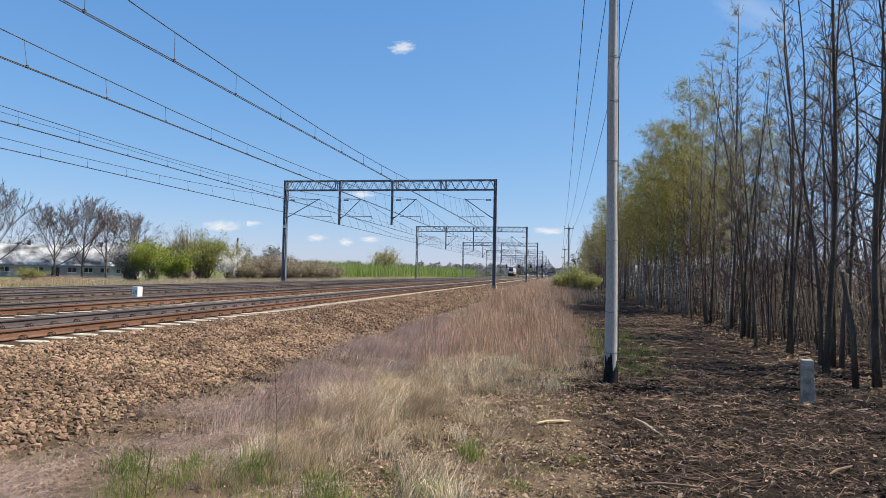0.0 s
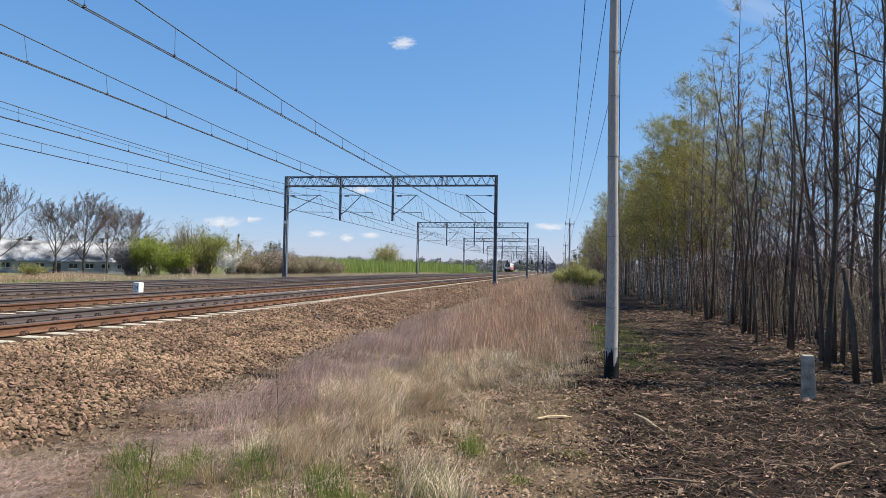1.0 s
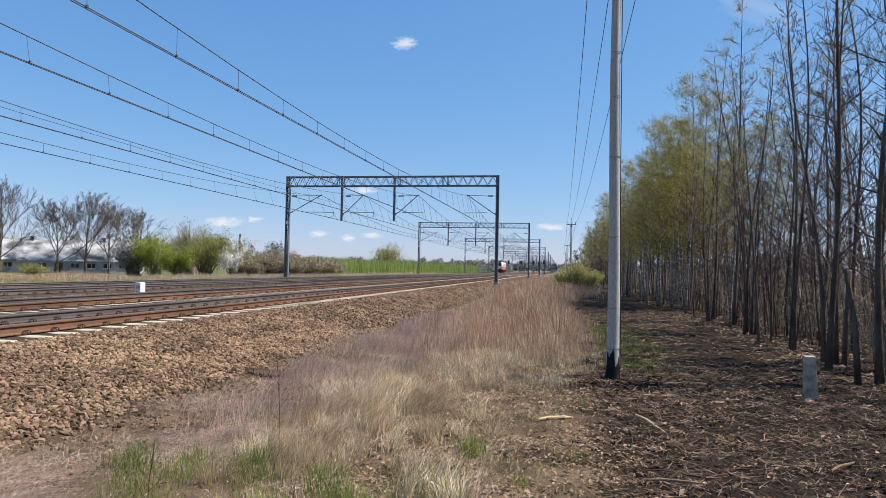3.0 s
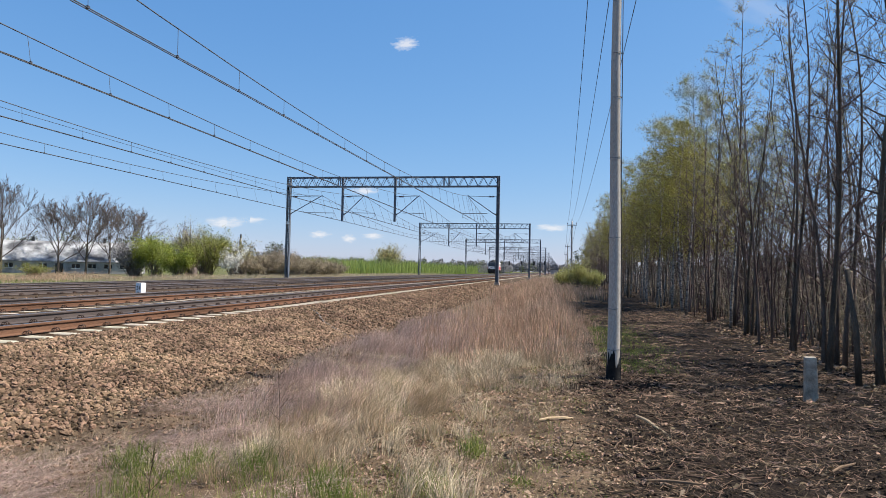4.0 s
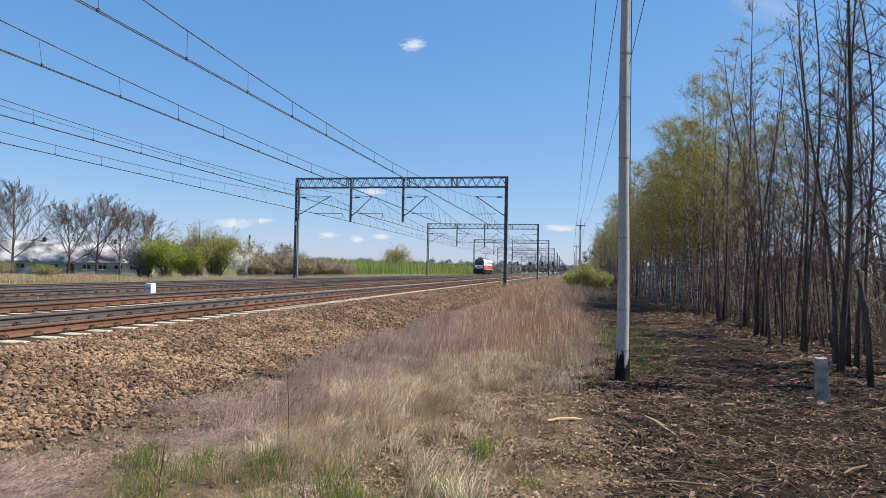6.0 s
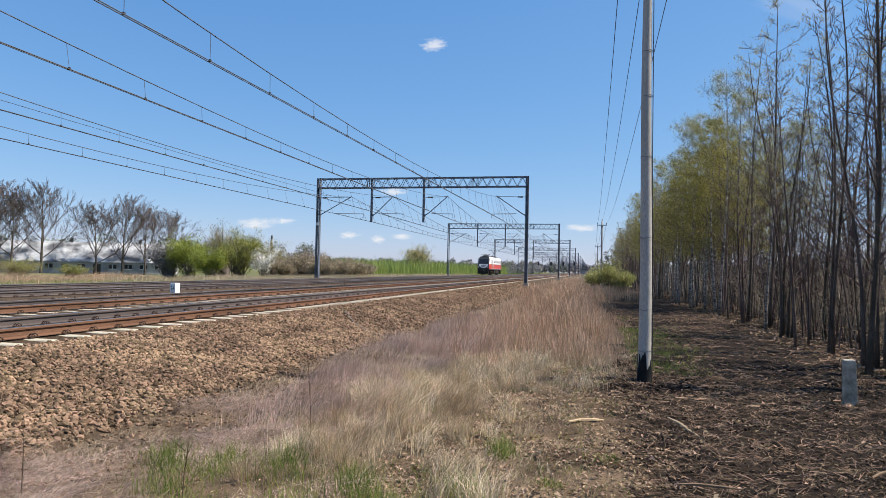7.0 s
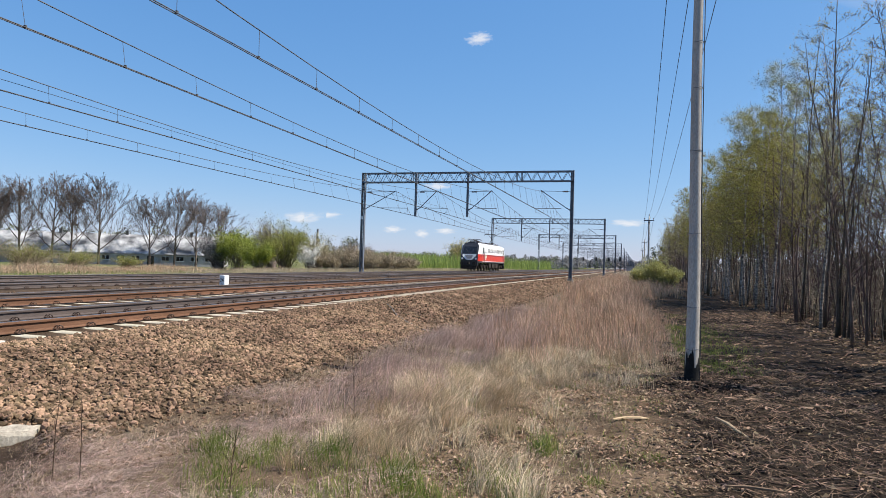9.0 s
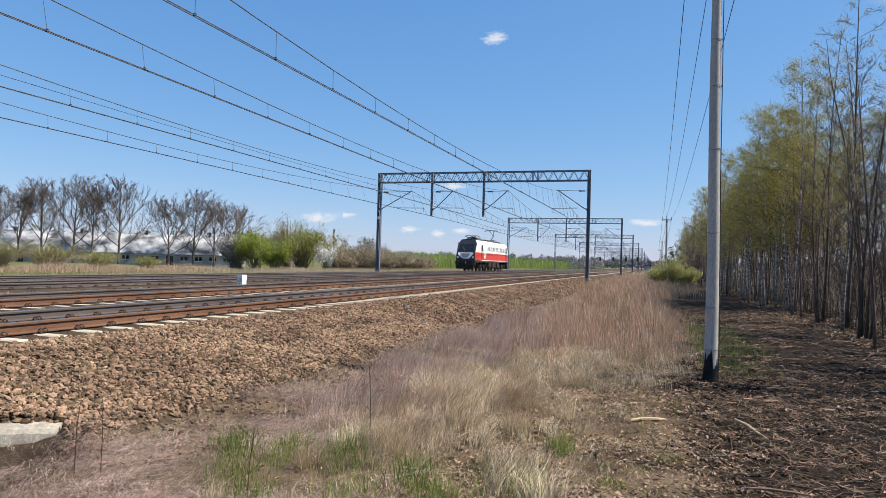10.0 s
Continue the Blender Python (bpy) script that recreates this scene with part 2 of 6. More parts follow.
# ---- mesh tools ----
class Geo:
    """Collects vertices and faces for one mesh."""

    def __init__(self):
        self.v, self.f = [], []

    def box(self, c, s, m=None, taper=1.0):
        b = len(self.v)
        for dz in (-0.5, 0.5):
            k = taper if dz > 0 else 1.0
            for dx, dy in ((-0.5, -0.5), (0.5, -0.5), (0.5, 0.5), (-0.5, 0.5)):
                p = Vector((dx * s[0] * k, dy * s[1] * k, dz * s[2]))
                if m is not None:
                    p = m @ p
                self.v.append((p.x + c[0], p.y + c[1], p.z + c[2]))
        for q in ((3, 2, 1, 0), (4, 5, 6, 7), (0, 1, 5, 4), (1, 2, 6, 5), (2, 3, 7, 6), (3, 0, 4, 7)):
            self.f.append([b + i for i in q])
        return self

    def bar(self, a, b, w, h=None):
        """A square bar from a to b."""
        a, b = Vector(a), Vector(b)
        d = b - a
        m = d.to_track_quat("Z", "Y").to_matrix()
        return self.box((a + b) / 2, (w, h or w, d.length), m)

    def tube(self, pts, radii, sides=6, cap=True):
        b = len(self.v)
        n = len(pts)
        pts = [Vector(p) for p in pts]
        if not isinstance(radii, (list, tuple)):
            radii = [radii] * n
        for i, p in enumerate(pts):
            d = (pts[min(i + 1, n - 1)] - pts[max(i - 1, 0)])
            d = d.normalized() if d.length > 1e-9 else Vector((0, 0, 1))
            ref = Vector((1, 0, 0)) if abs(d.x) < 0.8 else Vector((0, 1, 0))
            u = d.cross(ref).normalized()
            w = d.cross(u)
            for k in range(sides):
                a = 2 * math.pi * k / sides
                q = p + (u * math.cos(a) + w * math.sin(a)) * radii[i]
                self.v.append((q.x, q.y, q.z))
        for i in range(n - 1):
            for k in range(sides):
                k2 = (k + 1) % sides
                self.f.append([b + i * sides + k, b + i * sides + k2, b + (i + 1) * sides + k2, b + (i + 1) * sides + k])
        if cap:
            self.f.append([b + k for k in range(sides)][::-1])
            self.f.append([b + (n - 1) * sides + k for k in range(sides)])
        return self

    def loft(self, rings, cap=True):
        """Closed rings of equal length joined one to the next."""
        b, n = len(self.v), len(rings[0])
        for r in rings:
            self.v += [tuple(p) for p in r]
        for i in range(len(rings) - 1):
            for k in range(n):
                k2 = (k + 1) % n
                self.f.append([b + i * n + k, b + i * n + k2, b + (i + 1) * n + k2, b + (i + 1) * n + k])
        if cap:
            self.f.append([b + k for k in range(n)][::-1])
            self.f.append([b + (len(rings) - 1) * n + k for k in range(n)])
        return self

    def mesh(self, name, smooth=False):
        me = bpy.data.meshes.new(name)
        me.from_pydata(self.v, [], self.f)
        me.polygons.foreach_set("use_smooth", [bool(smooth)] * len(me.polygons))
        me.update()
        return me


def from_arrays(name, v, f):
    """A mesh from an (n, 3) array of vertices and an (m, k) array of faces."""
    me = bpy.data.meshes.new(name)
    k = f.shape[1]
    me.vertices.add(len(v))
    me.vertices.foreach_set("co", v.astype(np.float32).ravel())
    me.loops.add(f.size)
    me.loops.foreach_set("vertex_index", f.astype(np.int32).ravel())
    me.polygons.add(len(f))
    me.polygons.foreach_set("loop_start", np.arange(0, f.size, k, dtype=np.int32))
    me.polygons.foreach_set("use_smooth", [False] * len(f))
    me.update(calc_edges=True)
    return me


def put(name, geo, material, smooth=False):
    """One top-level mesh object."""
    me = geo.mesh(name, smooth) if isinstance(geo, Geo) else geo
    if not me.materials:
        me.materials.append(material)
    return new(name, me)


def part(name, geo, material, parent, label="", at=None, smooth=False):
    """One mesh object under a thing or under a part."""
    ob = put(name, geo, material, smooth)
    ob.parent = parent
    if at is not None:
        ob.matrix_basis = at
    if label:
        tagged(ob, label)
    return ob


def bevelled(geo, width, segments=2):
    """The mesh of geo with rounded edges."""
    me = geo.mesh("bevelled")
    bm = bmesh.new()
    bm.from_mesh(me)
    bmesh.ops.bevel(bm, geom=list(bm.edges), offset=width, segments=segments, affect="EDGES", profile=0.6)
    bm.to_mesh(me)
    bm.free()
    return me


rng = np.random.default_rng(7)

# ---- ground ----
PX = np.array([-3000, -90, -60, -40, -30, -27.6, -26.6, -7.3, -4.75, -3.0, 0.0, 6.0, 3000.0])
PZ = np.array([-0.8, -0.8, -0.5, -0.2, 0.05, 0.2, 0.33, 0.33, -0.03, -0.02, 0.0, 0.0, 0.0])


def lump(x, y, s, seed=0.0):
    """Cheap smooth noise on arrays, about -1 to 1."""
    return (np.sin(x * s + 1.7 * np.sin(y * s * 0.83 + seed)) * np.cos(y * s * 1.13 + 1.3 * np.sin(x * s * 0.71 + seed * 2))
            + 0.5 * np.sin(x * s * 2.3 + seed + 2.1 * np.cos(y * s * 1.9)))


def trough_dip(x, y, z, low):
    """The ground is cut down to low in front of the concrete trough block."""
    along, across = (x + 5.59) * 0.766 + (y - 4.21) * 0.643, (y - 4.21) * 0.766 - (x + 5.59) * 0.643
    dip = np.clip((0.75 - along) / 0.15, 0, 1) * np.clip((0.12 - across) / 0.12, 0, 1)
    return z + np.minimum(0, low - z) * dip


def ground_z(x, y):
    x, y = np.asarray(x, float), np.asarray(y, float)
    z = np.interp(x, PX, PZ)
    near = np.clip((90 - np.abs(y)) / 60, 0, 1) * np.clip((x + 5.5) / 1.5, 0, 1) * np.clip((14 - x) / 4, 0, 1)
    z = z + near * (0.022 * lump(x, y, 1.3) + 0.012 * lump(x, y, 4.1, 3.0) + 0.03 * np.clip(lump(x, y, 2.6, 8.0), 0, 1) * np.clip((0.5 - x) / 0.8, 0, 1) + 0.012 * lump(x, y, 11.0, 5.0) + 0.008 * lump(x, y, 25.0, 1.0))
    bare_soil = near * np.clip((x - 0.1) / 0.5, 0, 1)
    z = z + bare_soil * (0.02 * lump(x, y, 3.4, 6.0) + 0.022 * np.clip(lump(x, y, 7.5, 2.0), -0.4, 1) + 0.012 * lump(x * 0.5, y, 14.0, 4.0))
    ditch = np.exp(-((x + 1.9) / 1.1) ** 2) * np.clip((y - 10) / 8, 0, 1)
    return trough_dip(x, y, z, -0.06) - 0.28 * ditch


def grid_mesh(name, xs, ys, zf):
    X, Y = np.meshgrid(xs, ys)
    v = np.stack([X.ravel(), Y.ravel(), zf(X, Y).ravel()], 1)
    nx, ny = len(xs), len(ys)
    i = (np.arange(ny - 1)[:, None] * nx + np.arange(nx - 1)[None]).ravel()
    me = from_arrays(name, v, np.stack([i, i + 1, i + nx + 1, i + nx], 1))
    me.polygons.foreach_set("use_smooth", [True] * len(me.polygons))
    return me


gx = np.unique(np.concatenate([[-3000, -800, -300, -150, -90, -75, -60, -50, -40, -35, -30, -28.5, -27.6, -27, -26.6, -20, -14, -7.3, -6.2],
                               np.arange(-5.5, 7.0, 0.09), np.arange(7, 12.01, 0.3), [13, 15, 18, 25, 40, 80, 200, 800, 3000]]))
gy = np.unique(np.concatenate([[-600, -100, -30, -10], np.arange(-4, 2.5, 0.5), np.arange(2.5, 14, 0.09), np.arange(14, 24, 0.2), np.arange(24, 60, 0.6), np.arange(60, 160, 6),
                               [200, 300, 450, 700, 1200, 3500]]))
ground = tagged(put("ground", grid_mesh("ground", gx, gy, ground_z), M["ground"]),
                "bare brown earth and dead grass thatch beside a railway", "ground", kind="structure")
mx = np.array([-2500, -600, -250, -130, -90, -75, -60, -50, -40, -35, -30, -28.0])
my = np.concatenate([np.arange(-60, 200, 8.0), np.arange(200, 600, 50.0), [800, 1500, 3000]])
tagged(put("meadow", grid_mesh("meadow", mx, my, lambda x, y: np.interp(x, PX, PZ) + 0.05), M["meadow"]),
       "flat spring meadow with short patchy grass", "meadow", kind="structure")

# ---- ballast ----
BX = np.array([-27.6, -26.3, -24.9, -24.2, -21.0, -20.2, -16.9, -16.2, -15.2, -14.4, -11.3, -10.9, -10.4, -8.3, -7.9, -7.2, -6.9, -5.9, -4.7, -4.2])
BZ = np.array([0.12, 0.42, 0.48, 0.53, 0.53, 0.50, 0.53, 0.49, 0.47, 0.515, 0.512, 0.50, 0.53, 0.53, 0.50, 0.50, 0.47, 0.27, 0.015, -0.12])


def ballast_z(x, y):
    z = np.interp(x, BX, BZ)
    z = trough_dip(x, y, z, -0.03)
    return z + 0.018 * lump(x, y, 2.2, 1.0) * np.clip((40 - np.abs(y)) / 20, 0, 1) * np.clip((x + 7.2) / 0.4, 0, 1)


by = np.unique(np.concatenate([np.arange(-14, 40, 0.2), np.arange(40, 120, 2), np.arange(120, 1300, 40)]))
bx = np.unique(np.concatenate([BX, np.arange(-7.2, -4.2, 0.1)]))
ballast = tagged(put("ballast_bed", grid_mesh("ballast_bed", bx, by, ballast_z), M["ballast"]),
                 "brown crushed stone ballast bed under four railway tracks", "ballast", kind="structure")
bm = bmesh.new()
bmesh.ops.create_icosphere(bm, subdivisions=1, radius=1)
ICO_V = np.array([v.co[:] for v in bm.verts])
ICO_F = np.array([[v.index for v in f.verts] for f in bm.faces])
bm.free()


def stones(x, y, z, r):
    """Angular stones at the given places, as one array mesh."""
    n = len(x)
    s = r[:, None, None] * rng.uniform(0.5, 1.4, (n, 1, 3)) * rng.uniform(0.62, 1.3, (n, 12, 1))
    v = ICO_V[None] * s
    a, b = rng.uniform(0, 6.28, n), rng.uniform(-0.7, 0.7, n)
    ca, sa, cb, sb = np.cos(a), np.sin(a), np.cos(b), np.sin(b)
    vx, vz = v[..., 0] * cb[:, None] - v[..., 2] * sb[:, None], v[..., 0] * sb[:, None] + v[..., 2] * cb[:, None]
    vy = v[..., 1]
    v = np.stack([vx * ca[:, None] - vy * sa[:, None], vx * sa[:, None] + vy * ca[:, None], vz * 0.8], -1)
    v += np.stack([x, y, z], -1)[:, None]
    f = (ICO_F[None] + 12 * np.arange(n)[:, None, None]).reshape(-1, 3)
    return v.reshape(-1, 3), f


def scatter(n, x0, x1, y0, y1):
    return rng.uniform(x0, x1, n), rng.uniform(y0, y1, n)


sx_, sy_, sr_ = [], [], []
for n, y0, y1, r0, r1 in ((42000, 2.0, 16, 0.015, 0.04), (19000, 16, 34, 0.02, 0.044), (11000, 34, 75, 0.03, 0.065)):
    x, y = scatter(n, -7.45, -4.62, y0, y1)
    keep = rng.uniform(0, 1, n) < np.clip((-4.55 - x) / 0.5, 0.05, 1)
    sx_.append(x[keep]), sy_.append(y[keep]), sr_.append(rng.uniform(r0, r1, keep.sum()))
x, y = scatter(1500, -16.4, -14.3, 5, 60)
sx_.append(x), sy_.append(y), sr_.append(rng.uniform(0.03, 0.06, len(x)))
x, y = scatter(7500, -5.1, -3.5, 1, 25)
sx_.append(x), sy_.append(y), sr_.append(rng.uniform(0.008, 0.028, len(x)))
sx_, sy_, sr_ = np.concatenate(sx_), np.concatenate(sy_), np.concatenate(sr_)
along, across = (sx_ + 5.59) * 0.766 + (sy_ - 4.21) * 0.643, (sy_ - 4.21) * 0.766 - (sx_ + 5.59) * 0.643
clear = ~((along < 0.74) & (across < 0.07) & (sy_ < 4.75))
sx_, sy_, sr_ = sx_[clear], sy_[clear], sr_[clear]
sz_ = np.maximum(ballast_z(sx_, sy_), ground_z(sx_, sy_)) + sr_ * rng.uniform(-0.1, 0.55, len(sr_))
near = np.where((sy_ > 4.3) & (sy_ < 6.6) & (sx_ > -6.4) & (sx_ < -4.8) & (sr_ > 0.034))[0][:280]
SHAPES = []
for i in range(12):
    v, f = stones(np.zeros(1), np.zeros(1), np.zeros(1), np.ones(1))
    me = from_arrays("stone", v, f)
    me.materials.append(M["stone_piece"])
    SHAPES.append(me)
for i in near:
    ob = part("stone", SHAPES[i % 12], None, ballast, at=pose(sx_[i], sy_[i], sz_[i] + 0.01, 0, 0, rng.uniform(0, 360)))
    ob.scale = (sr_[i],) * 3
rest_ = np.setdiff1d(np.arange(len(sx_)), near)
sx_, sy_, sz_, sr_ = sx_[rest_], sy_[rest_], sz_[rest_], sr_[rest_]
v, f = stones(sx_, sy_, sz_, sr_)
tagged(part("loose_stones", from_arrays("loose_stones", v, f), M["stone"], ballast), kind="stuff")

# ---- tracks ----
RAIL_TOP = 0.69
AXES = (-8.85, -12.85, -18.4, -22.6)
RAIL_H = 0.155


def rail_mesh():
    """A flat-bottom rail along y with its head's top at z = 0."""
    h = RAIL_H
    prof = [(-0.0625, -h), (0.0625, -h), (0.0625, -h + 0.011), (0.012, -h + 0.03), (0.008, -0.045), (0.034, -0.034),
            (0.035, -0.008), (0.027, 0.0), (-0.027, 0.0), (-0.035, -0.008), (-0.034, -0.034), (-0.008, -0.045),
            (-0.012, -h + 0.03), (-0.0625, -h + 0.011)]
    g = Geo()
    g.loft([[(x, y, z) for x, z in prof] for y in (-14, 20, 80, 300, 1300)])
    return g.mesh("rail")


def polished_mesh():
    g = Geo()
    g.box((0, 643, 0.0015), (0.05, 1314, 0.003))
    return g.mesh("running_surface")


def sleeper_geo(g, y=0.0):
    """A prestressed concrete sleeper along x, lower in the middle, top under the rails at z = 0."""
    prof = [(-1.3, -0.05), (-1.22, -0.012), (-1.0, -0.01), (-0.5, -0.01), (-0.3, -0.05), (0.3, -0.05), (0.5, -0.01), (1.0, -0.01), (1.22, -0.012), (1.3, -0.05)]
    rings = []
    for x, z in prof:
        w, t = 0.15, 0.10
        rings.append([(x, y - w, -0.2), (x, y + w, -0.2), (x, y + t, z - 0.015), (x, y + t - 0.02, z), (x, y - t + 0.02, z), (x, y - t, z - 0.015)])
    g.loft(rings)
    return g


def clip_mesh():
    """A bent spring clip beside the rail's foot."""
    g = Geo()
    pts = []
    for k in range(9):
        a = math.pi * 1.45 * k / 8 - 0.3
        pts.append((0.045 - 0.038 * math.cos(a), 0.045 * k / 8 - 0.03 + 0.01 * math.sin(a * 2), 0.015 + 0.042 * max(0.0, math.sin(a * 0.8))))
    g.tube(pts, 0.009, 6)
    g.tube([(p[0], p[1] + 0.055, p[2]) for p in pts], 0.009, 6)
    g.box((0.05, 0.02, 0.008), (0.05, 0.13, 0.016))
    return g.mesh("rail_clip")


steel_top = bpy.data.materials.new("polished_steel")
steel_top.use_nodes = True
sb = steel_top.node_tree.nodes["Principled BSDF"]
sb.inputs["Base Color"].default_value, sb.inputs["Metallic"].default_value, sb.inputs["Roughness"].default_value = (0.42, 0.41, 0.40, 1), 1.0, 0.38
RAIL, POLISH, CLIP = rail_mesh(), polished_mesh(), clip_mesh()
SLEEPER = sleeper_geo(Geo()).mesh("sleeper")
SLEEPER.materials.append(M["sleeper"])
CLIP.materials.append(M["clip"])
POLISH.materials.append(steel_top)
RAIL_N, RAIL_D = RAIL, RAIL.copy()
RAIL_N.materials.append(M["rust"])
RAIL_D.materials.append(M["rust_dark"])
for k, ax in enumerate(AXES):
    tr = tagged(new("railway_track"), "railway track with rusty rails on pale concrete sleepers in ballast", "railway track", "four parallel tracks")
    tr.location = (ax, 0, RAIL_TOP)
    for sgn, me in ((1, RAIL_N if k < 2 else RAIL_D), (-1, RAIL_D)):
        rl = part("rail", me, None, tr, "rusty steel rail with a polished top" if sgn > 0 else "dark greasy steel rail", pose(sgn * 0.7525, 0, 0))
        part("running_surface", POLISH, None, rl)
    first, count = (-2.0, 75) if k < 2 else (8.0, 60)
    for i in range(count):
        y = first + 0.6 * i + rng.uniform(-0.02, 0.02) + 0.13 * k
        part("sleeper", SLEEPER, None, tr, at=pose(0, y, -RAIL_H - 0.008, 0, 0, rng.uniform(-0.6, 0.6)))
        if i < 62:
            for sgn in ((1, -1) if k < 2 else (1,)):
                part("rail_clip", CLIP, None, tr, at=pose(sgn * 0.7525 + 0.045, y, -RAIL_H))
    g = Geo()
    y = first + 0.6 * count + 0.13 * k
    while y < 260:
        sleeper_geo(g, y)
        y += 0.6
    rest = part("sleeper_rest", g, M["sleeper"], tr, at=pose(0, 0, -RAIL_H - 0.008))
    tagged(rest, kind="stuff")
    g = Geo()
    y = first + 0.6 * 62 + 0.13 * k
    while y < 120:
        for sgn in (1, -1):
            g.box((sgn * 0.7525 + 0.09, y, 0.03), (0.07, 0.14, 0.06))
        y += 0.6
    tagged(part("clip_rest", g, M["clip"], tr, at=pose(0, 0, -RAIL_H)), kind="stuff")

# ---- catenary portals ----
SPAN = 62.0
P_L, P_R, M_A, M_B = -26.9, -6.0, -21.3, -16.0
BEAM_LO, BEAM_HI = 9.6, 10.5
WIRE_Z = RAIL_TOP + 5.76
TIP_Z = 8.75


def lattice_post(z0, z1, w, d, step=0.62):
    """Two channels with zigzag lacing on both faces."""
    g = Geo()
    for sx in (-1, 1):
        g.box((sx * w / 2, 0, (z0 + z1) / 2), (0.05, d, z1 - z0))
        for sy in (-1, 1):
            g.box((sx * (w / 2 - 0.04), sy * d / 2, (z0 + z1) / 2), (0.08, 0.012, z1 - z0))
    z, s = z0 + 0.1, 1
    while z + step < z1:
        for sy in (-1, 1):
            g.bar((-s * w / 2, sy * d / 2, z), (s * w / 2, sy * d / 2, z + step), 0.05, 0.012)
        z, s = z + step, -s
    return g


def solid_post(z0, z1, w, d):
    g = Geo()
    for sx in (-1, 1):
        g.box((sx * w / 2, 0, (z0 + z1) / 2), (0.025, d, z1 - z0))
    g.box((0, 0, (z0 + z1) / 2), (w - 0.02, 0.02, z1 - z0))
    z = z0 + 0.4
    while z < z1:
        g.box((0, -d / 2 + 0.01, z), (w, 0.012, 0.16))
        z += 0.9
    return g


def truss():
    """The lattice beam between the posts."""
    g = Geo()
    for y in (-0.3, 0.3):
        for z in (BEAM_LO, BEAM_HI):
            g.bar((P_L, y, z), (P_R, y, z), 0.10, 0.10)
        n = 44
        for i in range(n):
            xa, xb = P_L + (P_R - P_L) * i / n, P_L + (P_R - P_L) * (i + 1) / n
            lo, hi = (BEAM_LO, BEAM_HI) if i % 2 == 0 else (BEAM_HI, BEAM_LO)
            g.bar((xa, y, lo), (xb, y, hi), 0.045, 0.04)
        for i in (0, 11, 12, 23, 24, 33, 34, 44):
            xa = P_L + (P_R - P_L) * i / n
            g.bar((xa, y, BEAM_LO), (xa, y, BEAM_HI), 0.06)
    for i in range(16):
        xa, xb = P_L + (P_R - P_L) * i / 15, P_L + (P_R - P_L) * (i + 0.5) / 15
        for z in (BEAM_LO, BEAM_HI):
            g.bar((xa, -0.3, z), (xa, 0.3, z), 0.05)
            if i < 15:
                g.bar((xa, -0.3, z), (xb, 0.3, z), 0.04)
    return g


def cantilever(parent, sx, tip, axis, tube_a, tube_b):
    """A hinged bracket: strut, tie, registration tube and steady arm to the contact wire over axis."""
    s = 1 if tip > sx else -1
    g = Geo()
    g.tube([(sx + 0.15 * s, 0, 6.9), (sx + 0.5 * s, 0, 7.08)], 0.05, 8)
    g.tube([(sx + 0.45 * s, 0, 7.05), (tip, 0, TIP_Z)], 0.042, 8)
    g.box((sx + 0.12 * s, 0, 6.9), (0.2, 0.14, 0.16))
    br = part("cantilever_strut", g, M["steel"], parent)
    g = Geo()
    g.tube([(sx + 0.1 * s, 0, TIP_Z - 0.12), (tip, 0, TIP_Z - 0.06)], 0.022, 6)
    part("tie_rod", g, M["steel"], br)
    g = Geo()
    for k in range(5):
        xa = sx + (0.45 + 0.1 * k) * s
        g.tube([(xa - 0.035, 0, TIP_Z - 0.12), (xa + 0.035, 0, TIP_Z - 0.12)], 0.075, 8)
    part("insulator", g, M["insulator"], br)
    g = Geo()
    g.tube([(tube_a, 0, 7.05), (tube_b, 0, 7.02)], 0.03, 6)
    g.tube([(tube_b - 0.05 * s, 0, 7.02), (tube_b - 0.05 * s, 0, 6.62)], 0.02, 6)
    g.tube([(tip, 0, TIP_Z), (tip + 0.35 * (1 if axis > tip else -1), 0, 7.04)], 0.008, 4)
    part("registration_tube", g, M["steel"], br)
    g = Geo()
    g.tube([(tube_b - 0.05 * s, 0, 6.64), ((tube_b + axis) / 2, 0, 6.62), (axis, 0, WIRE_Z + 0.02)], 0.014, 5)
    part("steady_arm", g, M["steel"], br)


def portal():
    th = tagged(new("catenary_portal"), "grey lattice steel portal carrying overhead wires across four tracks", "catenary portal", "row of portals")
    pl = part("post", lattice_post(0.55, BEAM_HI + 0.1, 0.34, 0.34), M["steel"], th, "laced lattice steel post", pose(P_L, 0, 0))
    pr = part("post", solid_post(0.45, BEAM_HI + 0.1, 0.28, 0.36), M["steel"], th, "steel channel post with batten plates", pose(P_R, 0, 0))
    for p in (pl, pr):
        g = Geo()
        g.box((0, 0, 0.2), (0.6, 0.6, 0.7), taper=0.85)
        part("footing", bevelled(g, 0.03), M["concrete"], p)
    g = Geo()
    g.box((0.0, -0.2, 6.0), (0.22, 0.01, 0.3))
    part("mast_sign", g, M["white"], pl, "small white plate")
    part("beam", truss(), M["steel"], th)
    for x in (M_A, M_B):
        part("drop_mast", lattice_post(6.2, BEAM_HI, 0.15, 0.18, 0.4), M["steel"], th, at=pose(x, 0, 0))
    cantilever(th, P_L, -23.4, AXES[3], -25.2, -22.1)
    cantilever(th, M_A, -19.1, AXES[2], -20.3, -18.0)
    cantilever(th, M_B, -13.6, AXES[1], -15.2, -13.1)
    cantilever(th, P_R, -8.9, AXES[0], -7.0, -9.4)
    return th


first_portal = portal()
first_portal.location = (0, SPAN, 0)
for k in range(2, 16):
    copy_thing(first_portal, pose(0, SPAN * k, 0))

